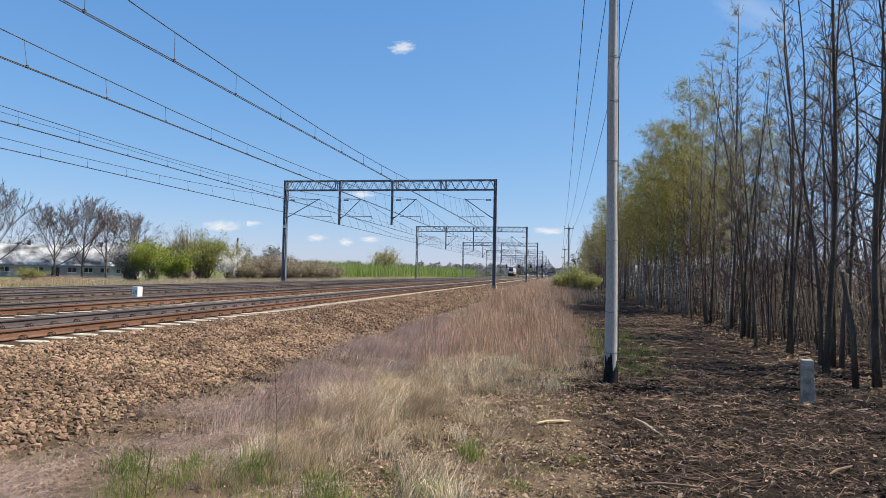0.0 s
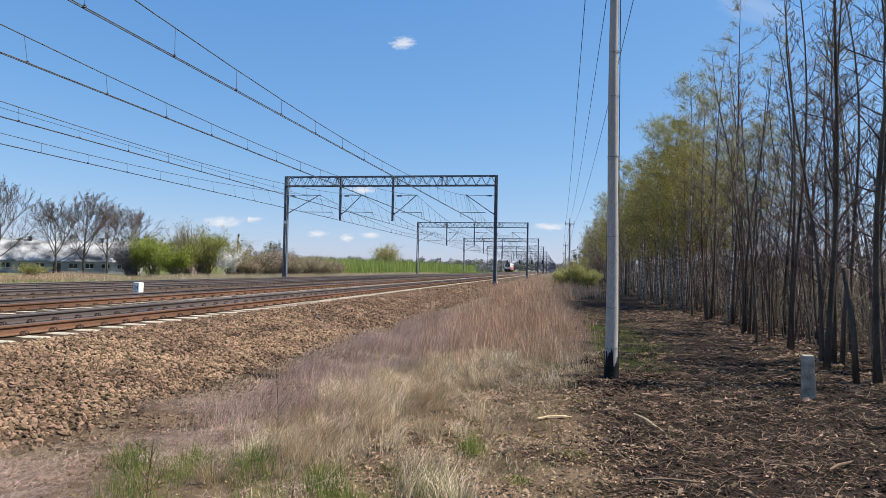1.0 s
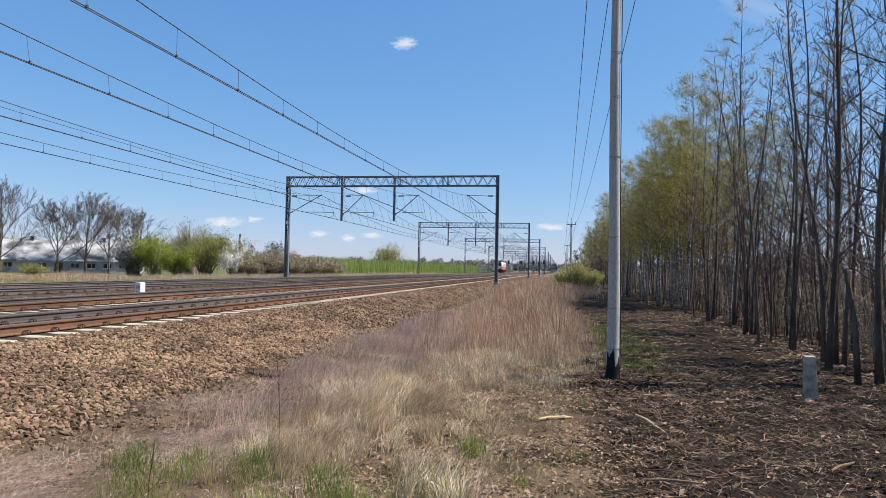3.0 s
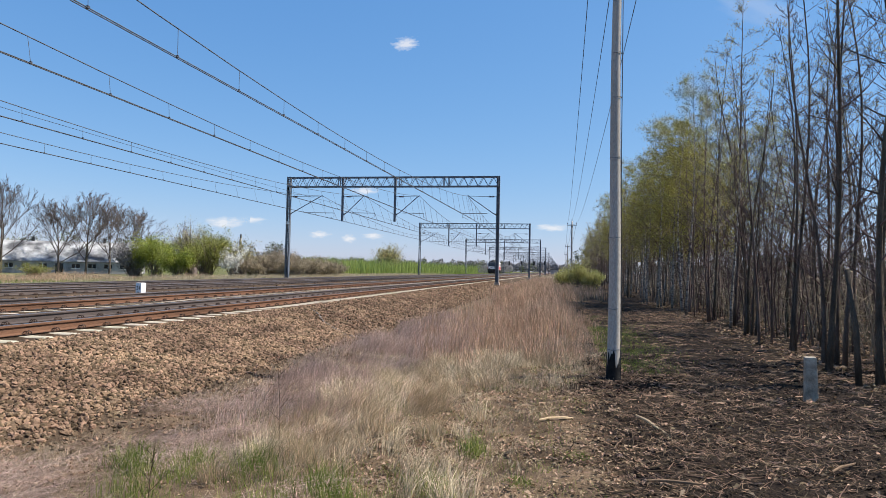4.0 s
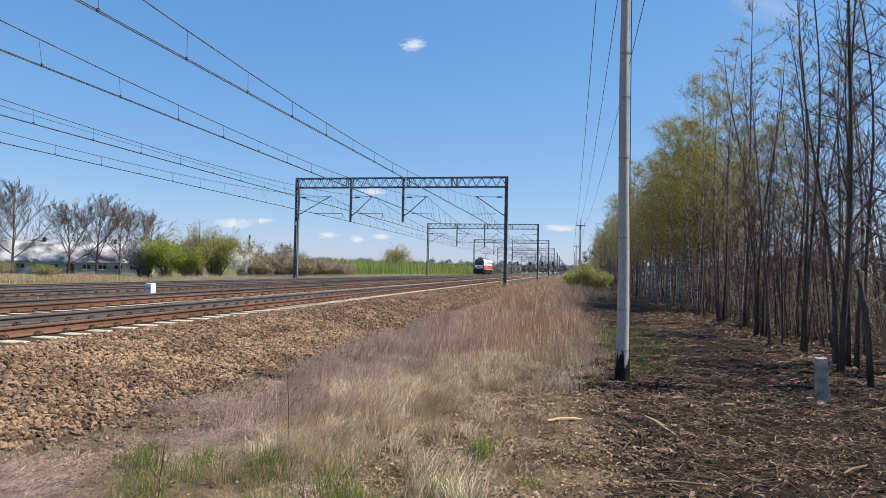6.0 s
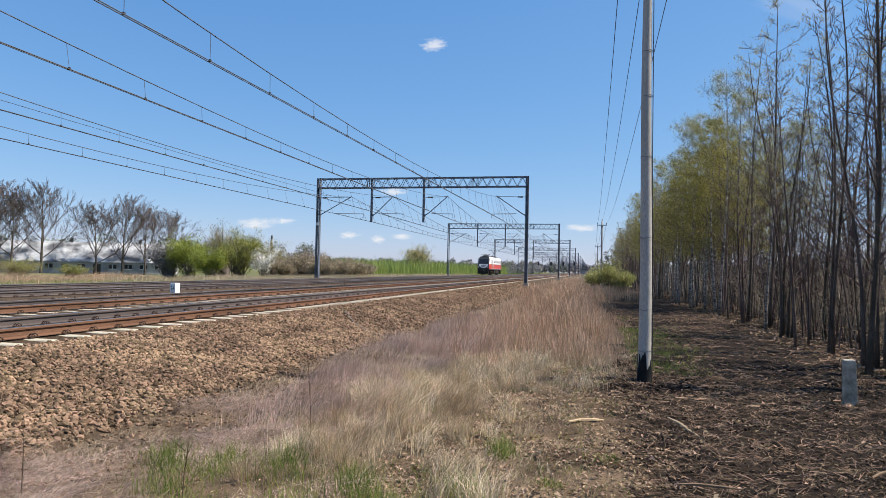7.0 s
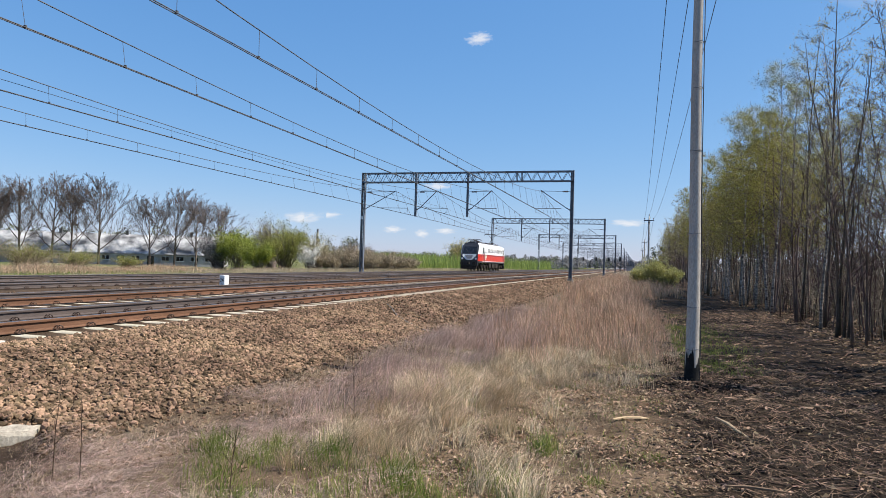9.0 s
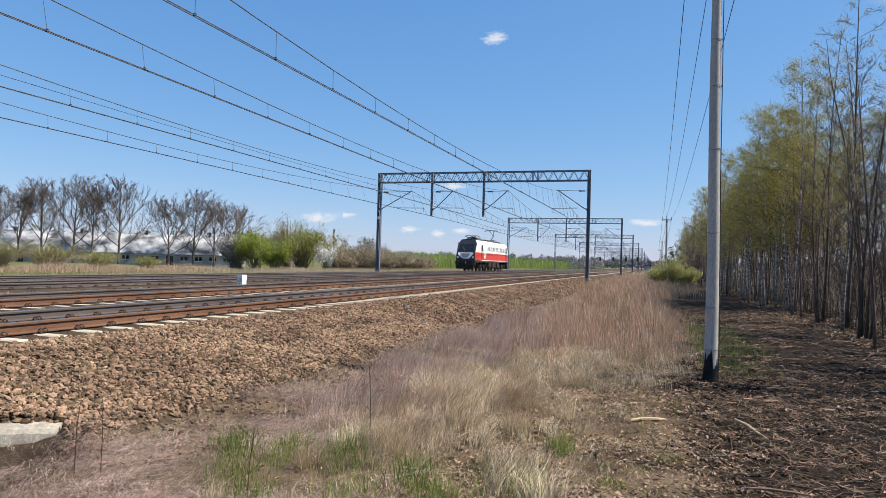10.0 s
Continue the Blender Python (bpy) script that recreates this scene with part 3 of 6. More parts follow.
# wires of the four tracks, span by span
TIPS = (-8.9, -13.6, -19.1, -23.4)
STOPS = [-8.0] + [SPAN * k for k in range(1, 13)]
STAG = {-8.85: (-0.25, 0.5), -12.85: (0.25, -0.3), -18.4: (-0.15, 0.25), -22.6: (-0.35, 0.3)}


def wire_x(ax, y):
    """The contact wire zigzags from support to support."""
    return ax + float(np.interp(y, STOPS, [STAG[ax][i % 2] for i in range(len(STOPS))]))

for ax, tip in zip(AXES, TIPS):
    line = tagged(new("overhead_line"), "overhead contact wires hung by droppers from a sagging carrier wire", "overhead line", "four overhead lines")
    pts = []
    for a, b in zip(STOPS[:-1], STOPS[1:]):
        n = 20
        for i in range(n + 1 if b == STOPS[-1] else n):
            u = i / n
            q = (2 * u - 1) ** 2
            wy = a + (b - a) * u
            pts.append((wire_x(ax, wy) * (1 - q) + tip * q, wy, WIRE_Z + 0.42 + (TIP_Z - 0.05 - WIRE_Z - 0.42) * q))
    part("carrier_wire", Geo().tube(pts, [0.0155 if p[1] < 60 else 0.021 for p in pts], 5), M["wire"], line)
    for off in (-0.035, 0.035):
        part("contact_wire", Geo().tube([(wire_x(ax, y) + off, y, WIRE_Z) for y in STOPS], [0.0115 if y < 60 else 0.017 for y in STOPS], 5), M["wire"], line)
    for a, b in zip(STOPS[:6], STOPS[1:7]):
        m = max(2, round((b - a) / 2.9))
        for i in range(m):
            u = (i + 0.5) / m
            q = (2 * u - 1) ** 2
            y = a + (b - a) * u
            x, xw = wire_x(ax, y) * (1 - q) + tip * q, wire_x(ax, y)
            d = Geo()
            d.tube([(xw, y, WIRE_Z), (x, y, WIRE_Z + 0.42 + (TIP_Z - 0.05 - WIRE_Z - 0.42) * q)], 0.0075 if a < 50 else 0.013, 4, cap=False)
            d.box((xw, y, WIRE_Z + 0.03), (0.055, 0.045, 0.05))
            part("dropper", d, M["wire"], line)
    if ax == AXES[2]:
        pts = [(ax - 0.25, a + (b - a) * i / 10, WIRE_Z + 0.7 - 0.35 * (1 - (i / 5 - 1) ** 2)) for a, b in zip(STOPS[:-1], STOPS[1:]) for i in range(10)]
        g = Geo().tube(pts, 0.009, 4)
        part("feeder_wire", g, M["wire"], line)

# ---- utility poles and their wires ----
POLES = ((0.80, 10.6), (0.92, 67.0), (0.98, 122.0), (1.0, 178.0))
POLE_TOP = 6.75


def utility_pole():
    th = tagged(new("utility_pole"), "round grey concrete utility pole with a tarred black foot", "utility pole", "row of utility poles")
    g = Geo()
    zs = [-0.3 + (POLE_TOP + 0.3) * i / 14 for i in range(15)]
    g.tube([(0.012 * math.sin(z), 0, z) for z in zs], [0.1 - 0.0055 * z for z in zs], 24)
    shaft = part("shaft", g, M["pole"], th, smooth=True)
    # ragged tar coat on the foot
    bm_t = Geo()
    n = 40
    lo = [(0.106 * math.cos(2 * math.pi * k / n), 0.106 * math.sin(2 * math.pi * k / n), -0.1) for k in range(n)]
    hi = []
    for k in range(n):
        a = 2 * math.pi * k / n
        r = 0.103
        hi.append((r * math.cos(a), r * math.sin(a), 0.34 + 0.10 * math.sin(3 * a + 1) + 0.08 * math.sin(7 * a) + 0.05 * math.sin(13 * a + 2)))
    bm_t.loft([lo, hi], cap=False)
    part("tar_coat", bm_t, M["tar"], shaft, "ragged black tar coat")
    for z in (0.47, 1.1, 2.2, 3.45, 4.4, 5.1):
        g = Geo()
        r = 0.1 - 0.0055 * z + 0.004
        g.tube([(r * math.cos(2 * math.pi * k / 24), r * math.sin(2 * math.pi * k / 24), z + 0.008 * math.sin(k)) for k in range(25)], 0.005, 5)
        part("wire_band", g, M["steel"], shaft, "thin wire band round the shaft")
    g = Geo()
    g.tube([(0.110, -0.03, 0.0), (0.114, -0.03, 0.6), (0.108, -0.03, 1.3), (0.088, -0.03, 3.0), (0.085, -0.02, POLE_TOP)], 0.007, 5)
    part("earth_cable", g, M["black"], shaft, "thin dark earthing cable")
    g = Geo()
    g.box((0, -0.09, 6.35), (0.95, 0.07, 0.08))
    g.box((0, -0.06, 6.2), (0.2, 0.12, 0.1))
    arm = part("crossarm", g, M["steel"], th)
    for x in (-0.42, 0.0, 0.42):
        g = Geo()
        y = -0.09 if x else 0.0
        z = 6.4 if x else POLE_TOP
        g.tube([(x, y, z), (x, y, z + 0.1)], 0.012, 6)
        g.tube([(x, y, z + 0.08), (x, y, z + 0.12), (x, y, z + 0.16), (x, y, z + 0.2)], [0.045, 0.035, 0.045, 0.02], 10)
        part("insulator", g, M["insulator"], arm)
    return th


up = utility_pole()
up.location = (POLES[0][0], POLES[0][1], 0)
for x, y in POLES[1:]:
    copy_thing(up, pose(x, y, 0))
for off, z0 in ((-0.42, 6.56), (0.0, 6.92), (0.42, 6.56)):
    g = Geo()
    pts = [(POLES[0][0], -25.0), *POLES]
    for (xa, ya), (xb, yb) in zip(pts[:-1], pts[1:]):
        g.tube([(xa + (xb - xa) * i / 16 + off, ya + (yb - ya) * i / 16, z0 - 0.8 * (1 - (i / 8 - 1) ** 2)) for i in range(17)], 0.007 if ya < 50 else 0.012, 5, cap=False)
    tagged(put("pole_wire", g, M["wire"]), "thin dark wire strung between utility poles", "wire", "wires of the pole line")

# ---- small track-side things ----
g = Geo()
g.box((0, 0, 0.27), (0.165, 0.165, 0.64), taper=0.84)
stone = put("boundary_stone", bevelled(g, 0.02), M["old_concrete"])
stone.matrix_basis = pose(3.29, 9.6, 0, 2, -1.5, -8)
tagged(stone, "pale square concrete boundary post in bare earth", "boundary stone")

km = tagged(new("kilometre_post"), "white painted concrete kilometre post with black figures", "kilometre post")
km.matrix_basis = pose(-14.95, 21.6, 0.44, 0, 0, -14)
g = Geo()
g.box((0, 0, 0.24), (0.27, 0.22, 0.56))
part("post", bevelled(g, 0.02), M["white"], km)
for txt, z in (("24", 0.27), ("2", 0.06)):
    cu = bpy.data.curves.new("figure", "FONT")
    cu.body, cu.size, cu.align_x, cu.extrude = txt, 0.21, "CENTER", 0.002
    cu.materials.append(M["black"])
    fig = new("figure", cu)
    fig.parent = km
    fig.matrix_basis = pose(0, -0.114, z, 90, 0, 0)

slab = tagged(new("cable_trough"), "weathered concrete trough block half buried in ballast", "concrete trough")
slab.matrix_basis = pose(-5.59, 4.21, -0.03, 0, 2, 40)
g = Geo()
rings = []
for i in range(49):
    u = i / 48
    x = -0.7 + 1.4 * u
    ring_ = []
    for y, z in ((-0.15, -0.12), (-0.15, -0.03), (-0.148, 0.04), (-0.142, 0.11), (-0.12, 0.146), (-0.07, 0.157), (0.0, 0.16), (0.07, 0.158), (0.12, 0.15), (0.15, 0.11), (0.15, -0.10)):
        w = 0.011 * noise.noise((x * 9, y * 14, z * 14)) + 0.006 * noise.noise((x * 30, y * 34, z * 34))
        chipped = 0.06 * max(0.0, (u - 0.9) / 0.1) * (0.6 + 0.8 * noise.noise((y * 12, z * 12, 3.0)))
        ring_.append((x - chipped * 0.6, y * (1 + w * 2), z + w - chipped * (0.25 if z > 0.1 else 0.0)))
    rings.append(ring_)
part("block", g.loft(rings), M["trough"], slab)
g = Geo()
g.loft([[(0.645 + 0.012 * math.sin(3 * k), 0.125 * math.cos(k * 0.785), 0.025 + 0.10 * math.sin(k * 0.785)) for k in range(8)],
        [(0.715 + 0.016 * math.sin(2 * k + 1), 0.085 * math.cos(k * 0.785), 0.02 + 0.075 * math.sin(k * 0.785)) for k in range(8)]])
part("end_plate", g, M["rust"], slab, "broken rusty red-brown end")
g = Geo()
for k in range(4):
    g.tube([(0.66, 0.05 * k - 0.08, 0.05 + 0.015 * k), (0.735, 0.05 * k - 0.085, 0.02 + 0.02 * k)], 0.010, 6)
part("rusty_end", g, M["rust"], slab, "rusty reinforcement ends")
for k, (x, y, r) in enumerate(((0.32, 0.10, 0.04), (0.42, 0.12, 0.034), (0.22, 0.11, 0.046), (0.1, 0.09, 0.042), (0.5, 0.13, 0.03), (-0.05, 0.12, 0.05), (0.18, 0.05, 0.026))):
    p = slab.matrix_basis @ Vector((x, y, 0.16 + r * 0.45))
    ob = part("stone", SHAPES[k], None, ballast, at=pose(p.x, p.y, p.z, 0, 0, 47 * k))
    ob.scale = (r, r, r)

# black tube down the ballast slope: a gully's painted shade, then a cable end
pts = [(-6.95 + 2.0 * u, 17.6 - 2.9 * u + 0.12 * math.sin(9 * u)) for u in [i / 11 for i in range(12)]] + [(-4.8, 14.85), (-4.55, 15.1), (-4.25, 15.45)]
pts = [(x, y, max(float(ballast_z(x, y)), float(ground_z(x, y))) + 0.012) for x, y in pts]
tagged(put("cable", Geo().tube(pts, [0.02] * len(pts), 7), M["black"]), "black tube for a shaded gap in the ballast, cable at its lower end", "cable")

# lamps and signal posts far along the line
def signal():
    th = tagged(new("signal_post"), "slim railway signal post with a black lamp head", "railway signal", "distant signals")
    g = Geo()
    g.tube([(0, 0, 0.3), (0, 0, 5.2)], 0.08, 8)
    part("mast", g, M["steel"], th)
    g = Geo()
    g.box((0, -0.15, 4.6), (0.65, 0.2, 1.5))
    part("lamp_head", bevelled(g, 0.06), M["black"], th)
    return th


sg = signal()
sg.location = (-10.85, 262, 0.3)
for x, y in ((-15.6, 262), (-20.5, 262), (-6.4, 250), (-10.85, 330)):
    copy_thing(sg, pose(x, y, 0.3))


# ---- trees ----
def grow(rnd, base, h, r, lean, splay, levels, density, g_trunk, g_limb, g_twig, tips, crown_from=0.35, droop=0.0, sides=8, tk=1.0):
    """One stem with limbs and twigs into the given collectors; tips gets the twig ends."""
    n = 11
    pts = []
    a, b = rnd.uniform(0, 6.28), rnd.uniform(0, 6.28)
    for i in range(n):
        u = i / (n - 1)
        wob = 0.028 * h * u ** 0.7
        pts.append(Vector((base[0] + lean[0] * u * h + wob * math.sin(a + u * 5), base[1] + lean[1] * u * h + wob * math.cos(b + u * 4), base[2] + h * u)))
    rad = [r * (1.25 if i == 0 else 1.0) * (1 - 0.93 * (i / (n - 1)) ** 0.85) + 0.004 for i in range(n)]
    g_trunk.tube(pts, rad, sides)

    def at(u):
        f_ = u * (n - 1)
        i = min(int(f_), n - 2)
        return pts[i].lerp(pts[i + 1], f_ - i), rad[i] + (rad[i + 1] - rad[i]) * (f_ - i)

    for j in range(density):
        u = crown_from + (0.97 - crown_from) * ((j + rnd.random()) / density)
        p, rr = at(u)
        az = j * 2.399 + rnd.uniform(-0.5, 0.5)
        up_ = rnd.uniform(0.3, 1.15)
        d = Vector((math.cos(az), math.sin(az), up_)).normalized()
        ln = h * splay * (1.08 - u) ** 0.7 * rnd.uniform(0.7, 1.25)
        limb = [p]
        for s in range(1, 5):
            d = (d + Vector((rnd.uniform(-0.26, 0.26), rnd.uniform(-0.26, 0.26), rnd.uniform(-0.12, 0.24) - droop * s * 0.5))).normalized()
            limb.append(limb[-1] + d * ln / 4)
        lr = max(0.005, min(rr * 0.42, 0.035 * ln / 2 + 0.005))
        g_limb.tube(limb, [lr, lr * 0.8, lr * 0.6, lr * 0.4, lr * 0.2], 5, cap=False)
        for s in range(levels):
            t = 0.3 + 0.7 * (s + rnd.random()) / levels
            f_ = t * 4
            i = min(int(f_), 3)
            q = limb[i].lerp(limb[i + 1], f_ - i)
            d2 = ((limb[i + 1] - limb[i]).normalized() + Vector((rnd.uniform(-0.9, 0.9), rnd.uniform(-0.9, 0.9), rnd.uniform(-0.3, 0.7) - droop * 2.5))).normalized()
            l2 = ln * rnd.uniform(0.22, 0.5)
            m = q + d2 * l2 * 0.5 + Vector((0, 0, -droop * l2 * 0.2))
            e = m + (d2 + Vector((rnd.uniform(-0.3, 0.3), rnd.uniform(-0.3, 0.3), 0.25 - droop * 2))).normalized() * l2 * 0.5
            g_twig.tube([q, m, e], [max(0.0045 * tk, lr * 0.3), 0.004 * tk, 0.0025 * tk], 3, cap=False)
            tips += [m, e]
            for _ in range(2):
                d3 = (d2 + Vector((rnd.uniform(-0.9, 0.9), rnd.uniform(-0.9, 0.9), rnd.uniform(-0.4, 0.6) - droop * 2))).normalized()
                e3 = m + d3 * l2 * rnd.uniform(0.3, 0.6)
                g_twig.tube([m, e3], [0.0038 * tk, 0.0022 * tk], 3, cap=False)
                tips.append(e3)


def leaf_mesh(rnd, tips, per, spread, size, hang=0.0):
    """Small leaf blades strewn round the twig ends."""
    n = len(tips) * per
    c = np.repeat(np.array([t[:] for t in tips]), per, 0) + rnd.normal(0, spread, (n, 3)) - np.array([0, 0, hang])
    a = rnd.normal(0, 1, (n, 3))
    a /= np.linalg.norm(a, axis=1)[:, None]
    b = np.cross(a, rnd.normal(0, 1, (n, 3)))
    b /= np.linalg.norm(b, axis=1)[:, None]
    s = size * rnd.uniform(0.6, 1.4, (n, 1))
    v = np.stack([c - a * s, c + b * s * 0.5, c + a * s, c - b * s * 0.5], 1).reshape(-1, 3)
    return from_arrays("leaves", v, np.arange(4 * n).reshape(-1, 4))


def tree(name, label, seed, h, r, stems=1, splay=0.2, levels=6, density=26, crown_from=0.35, droop=0.0, bark="bark", twig="twig",
         leaf=None, per=0, leaf_spread=0.1, leaf_size=0.03, group="", spread_base=0.25, cut=0, tk=1.0):
    rnd = random.Random(seed)
    gt, gl, gw, gc, tips = Geo(), Geo(), Geo(), Geo(), []
    for s in range(stems):
        k = 1.0 if s == 0 else rnd.uniform(0.7, 1.0)
        base = (0, 0, -0.15) if stems == 1 else (rnd.uniform(-spread_base, spread_base), rnd.uniform(-spread_base, spread_base), -0.15)
        lean = (base[0] * 0.18 + rnd.uniform(-0.04, 0.04), base[1] * 0.18 + rnd.uniform(-0.04, 0.04))
        grow(rnd, base, h * k, r * k * rnd.uniform(0.8, 1.1), lean, splay, levels, density, gt, gl, gw, tips, crown_from, droop, tk=tk)
    for s in range(cut):
        a = rnd.uniform(0, 6.28)
        hh = rnd.uniform(1.0, 2.2)
        gt.tube([(0.3 * math.cos(a), 0.3 * math.sin(a), -0.1), (0.36 * math.cos(a), 0.36 * math.sin(a), hh * 0.5), (0.5 * math.cos(a), 0.45 * math.sin(a), hh)], [0.05, 0.042, 0.036], 8)
        gc.tube([(0.497 * math.cos(a), 0.448 * math.sin(a), hh + 0.001), (0.502 * math.cos(a), 0.452 * math.sin(a), hh + 0.012)], 0.035, 8)
    th = tagged(new(name), label, "tree", group)
    trunk = part("trunk", gt, M[bark], th, smooth=True)
    if cut:
        part("cut_face", gc, M["fresh_wood"], trunk, "pale sawn end of a cut stem")
    n = len(gl.v)
    gl.v += gw.v
    gl.f += [[i + n for i in q] for q in gw.f]
    tagged(part("crown", gl, M[twig], th), kind="stuff")
    if leaf:
        part("foliage", leaf_mesh(np.random.default_rng(seed), tips, per, leaf_spread, leaf_size), M[leaf], th)
    return th


ROW = "edge of the wood"
bare = [tree("bare_tree", "slender dark tree with bare purplish twigs", 11 + i, h, r, st, 0.14, 8, 30, 0.2, 0.0, "bark", "twig", None, 0, group=ROW, cut=c, tk=0.75)
        for i, (h, r, st, c) in enumerate(((9.6, 0.056, 2, 1), (10.6, 0.058, 1, 0), (9.0, 0.044, 3, 1), (10.0, 0.05, 2, 0), (8.4, 0.036, 2, 0)))]
pole_tree = [tree("bare_sapling", "thin straight bare sapling with few twigs", 111 + i, h, r, st, 0.09, 5, 18, 0.3, 0.0, "bark", "twig", None, 0, group=ROW, spread_base=0.4)
             for i, (h, r, st) in enumerate(((7.4, 0.03, 2), (8.2, 0.036, 1), (6.4, 0.024, 3), (7.0, 0.028, 2)))]
bare_birch = [tree("birch_tree", "slim white-barked birch still without leaves", 131 + i, h, r, 1, 0.15, 6, 26, 0.36, 0.03, "birch", "twig", None, 0, group=ROW)
              for i, (h, r) in enumerate(((9.8, 0.055), (10.6, 0.065)))]
birch = [tree("birch_tree", "slim birch with pale bark and fresh yellow-green leaves", 31 + i, h, r, 1, 0.22, 9, 38, 0.3, 0.08, "birch", "twig", "leaf_birch", 9, 0.13, 0.026, ROW)
         for i, (h, r) in enumerate(((10.6, 0.06), (11.6, 0.07), (9.6, 0.055)))]
budding = [tree("budding_tree", "slender tree with pale opening buds", 51 + i, h, r * 0.75, 1, 0.2, 8, 32, 0.3, 0.03, "bark", "twig_grey", "leaf_pale", 3, 0.08, 0.02, ROW)
           for i, (h, r) in enumerate(((10.4, 0.085), (9.4, 0.075)))]
used = set()


def plant(kinds, x, y, yaw, s=1.0):
    fresh = [k for k in kinds if k.name not in used]
    ob = fresh[0] if fresh else kinds[int(rng.integers(len(kinds)))]
    m = pose(x, y, float(ground_z(x, y)), rng.uniform(-3, 3), rng.uniform(-4.5, 2.5), yaw)
    if ob.name not in used:
        used.add(ob.name)
        ob.matrix_basis = m
        ob.scale = (s, s, s)
    else:
        c = copy_thing(ob, m)
        c.scale = (s, s, s)


# single trees that stand out at the front of the row
for kinds, x, y, s in ((bare, 4.75, 11.0, 1.0), (bare, 4.6, 12.6, 0.95), (bare, 4.95, 13.6, 1.02), (bare, 4.75, 15.3, 0.95), (bare, 5.1, 17.4, 0.86), (bare, 5.0, 19.3, 0.8),
                       (bare_birch, 5.05, 21.3, 0.88), (budding, 5.5, 22.8, 1.0), (bare, 5.1, 24.6, 0.85), (budding, 5.3, 20.4, 0.86), (budding, 6.1, 23.6, 1.0), (budding, 5.5, 25.8, 0.96), (budding, 6.6, 19.0, 0.9), (bare_birch, 6.3, 12.4, 0.9)):
    plant(kinds, x, y, rng.uniform(0, 360), s)
yy = 10.0
while yy < 150:
    for row in range(4):
        x = 4.9 + row * 1.5 + rng.uniform(-0.45, 0.6)
        y = yy + rng.uniform(-0.9, 0.9)
        if (row == 0 and y < 25) or (row == 3 and y < 40 and rng.uniform() < 0.65) or (row == 2 and y < 30 and rng.uniform() < 0.35) or 57.5 < y < 64.5:
            continue
        u = rng.uniform()
        if y < 25:
            kinds = bare if u < 0.35 else (pole_tree if u < 0.84 else (bare_birch if u < 0.92 else budding))
        elif y < 30:
            kinds = pole_tree if u < 0.35 else (bare if u < 0.5 else (budding if u < 0.78 else birch))
        elif y < 44:
            kinds = birch if u < 0.68 else (budding if u < 0.78 else (pole_tree if u < 0.9 else bare_birch))
        elif y < 75:
            kinds = birch if u < 0.25 else (budding if u < 0.6 else (bare if u < 0.8 else bare_birch))
        else:
            kinds = budding if u < 0.5 else (bare if u < 0.8 else birch)
        k = 0.94 if y < 26 else float(np.interp(y, [26, 32, 45, 80, 110], [0.92, 0.86, 0.87, 1.0, 1.0]))
        plant(kinds, x, y, rng.uniform(0, 360), rng.uniform(0.86, 1.04) * k)
    yy += 1.25 if yy < 60 else 2.4

# thin saplings and brush inside the wood
def brushwood(n, seed, material, label, x0, x1, h0, h1, r):
    g = Geo()
    rnd = random.Random(seed)
    for i in range(n):
        x, y = rnd.uniform(x0, x1), rnd.uniform(8, 90) if i % 3 == 0 else rnd.uniform(8, 38)
        h = rnd.uniform(h0, h1)
        lx, ly = rnd.uniform(-0.3, 0.3), rnd.uniform(-0.3, 0.3)
        g.tube([(x, y, -0.05), (x + lx * h * 0.4, y + ly * h * 0.4, h * 0.5), (x + lx * h, y + ly * h, h)], [r, r * 0.7, r * 0.2], 3, cap=False)
        for k in range(5):
            t = rnd.uniform(0.25, 0.95)
            q = Vector((x + lx * h * t * (0.8 if t < 0.5 else 1.0), y + ly * h * t * (0.8 if t < 0.5 else 1.0), h * t))
            e = q + Vector((rnd.uniform(-0.7, 0.7), rnd.uniform(-0.7, 0.7), rnd.uniform(0.0, 0.6)))
            g.tube([q, e], [r * 0.4, r * 0.18], 3, cap=False)
    tagged(put("undergrowth", g, material), label, "undergrowth", kind="stuff")


brushwood(850, 5, M["twig"], "thin bare saplings and brush inside the wood", 5.4, 14, 1.2, 5.0, 0.018)
brushwood(2300, 6, M["brush"], "pale brown dead stems and brambles inside the wood", 5.7, 16, 0.4, 2.8, 0.012)

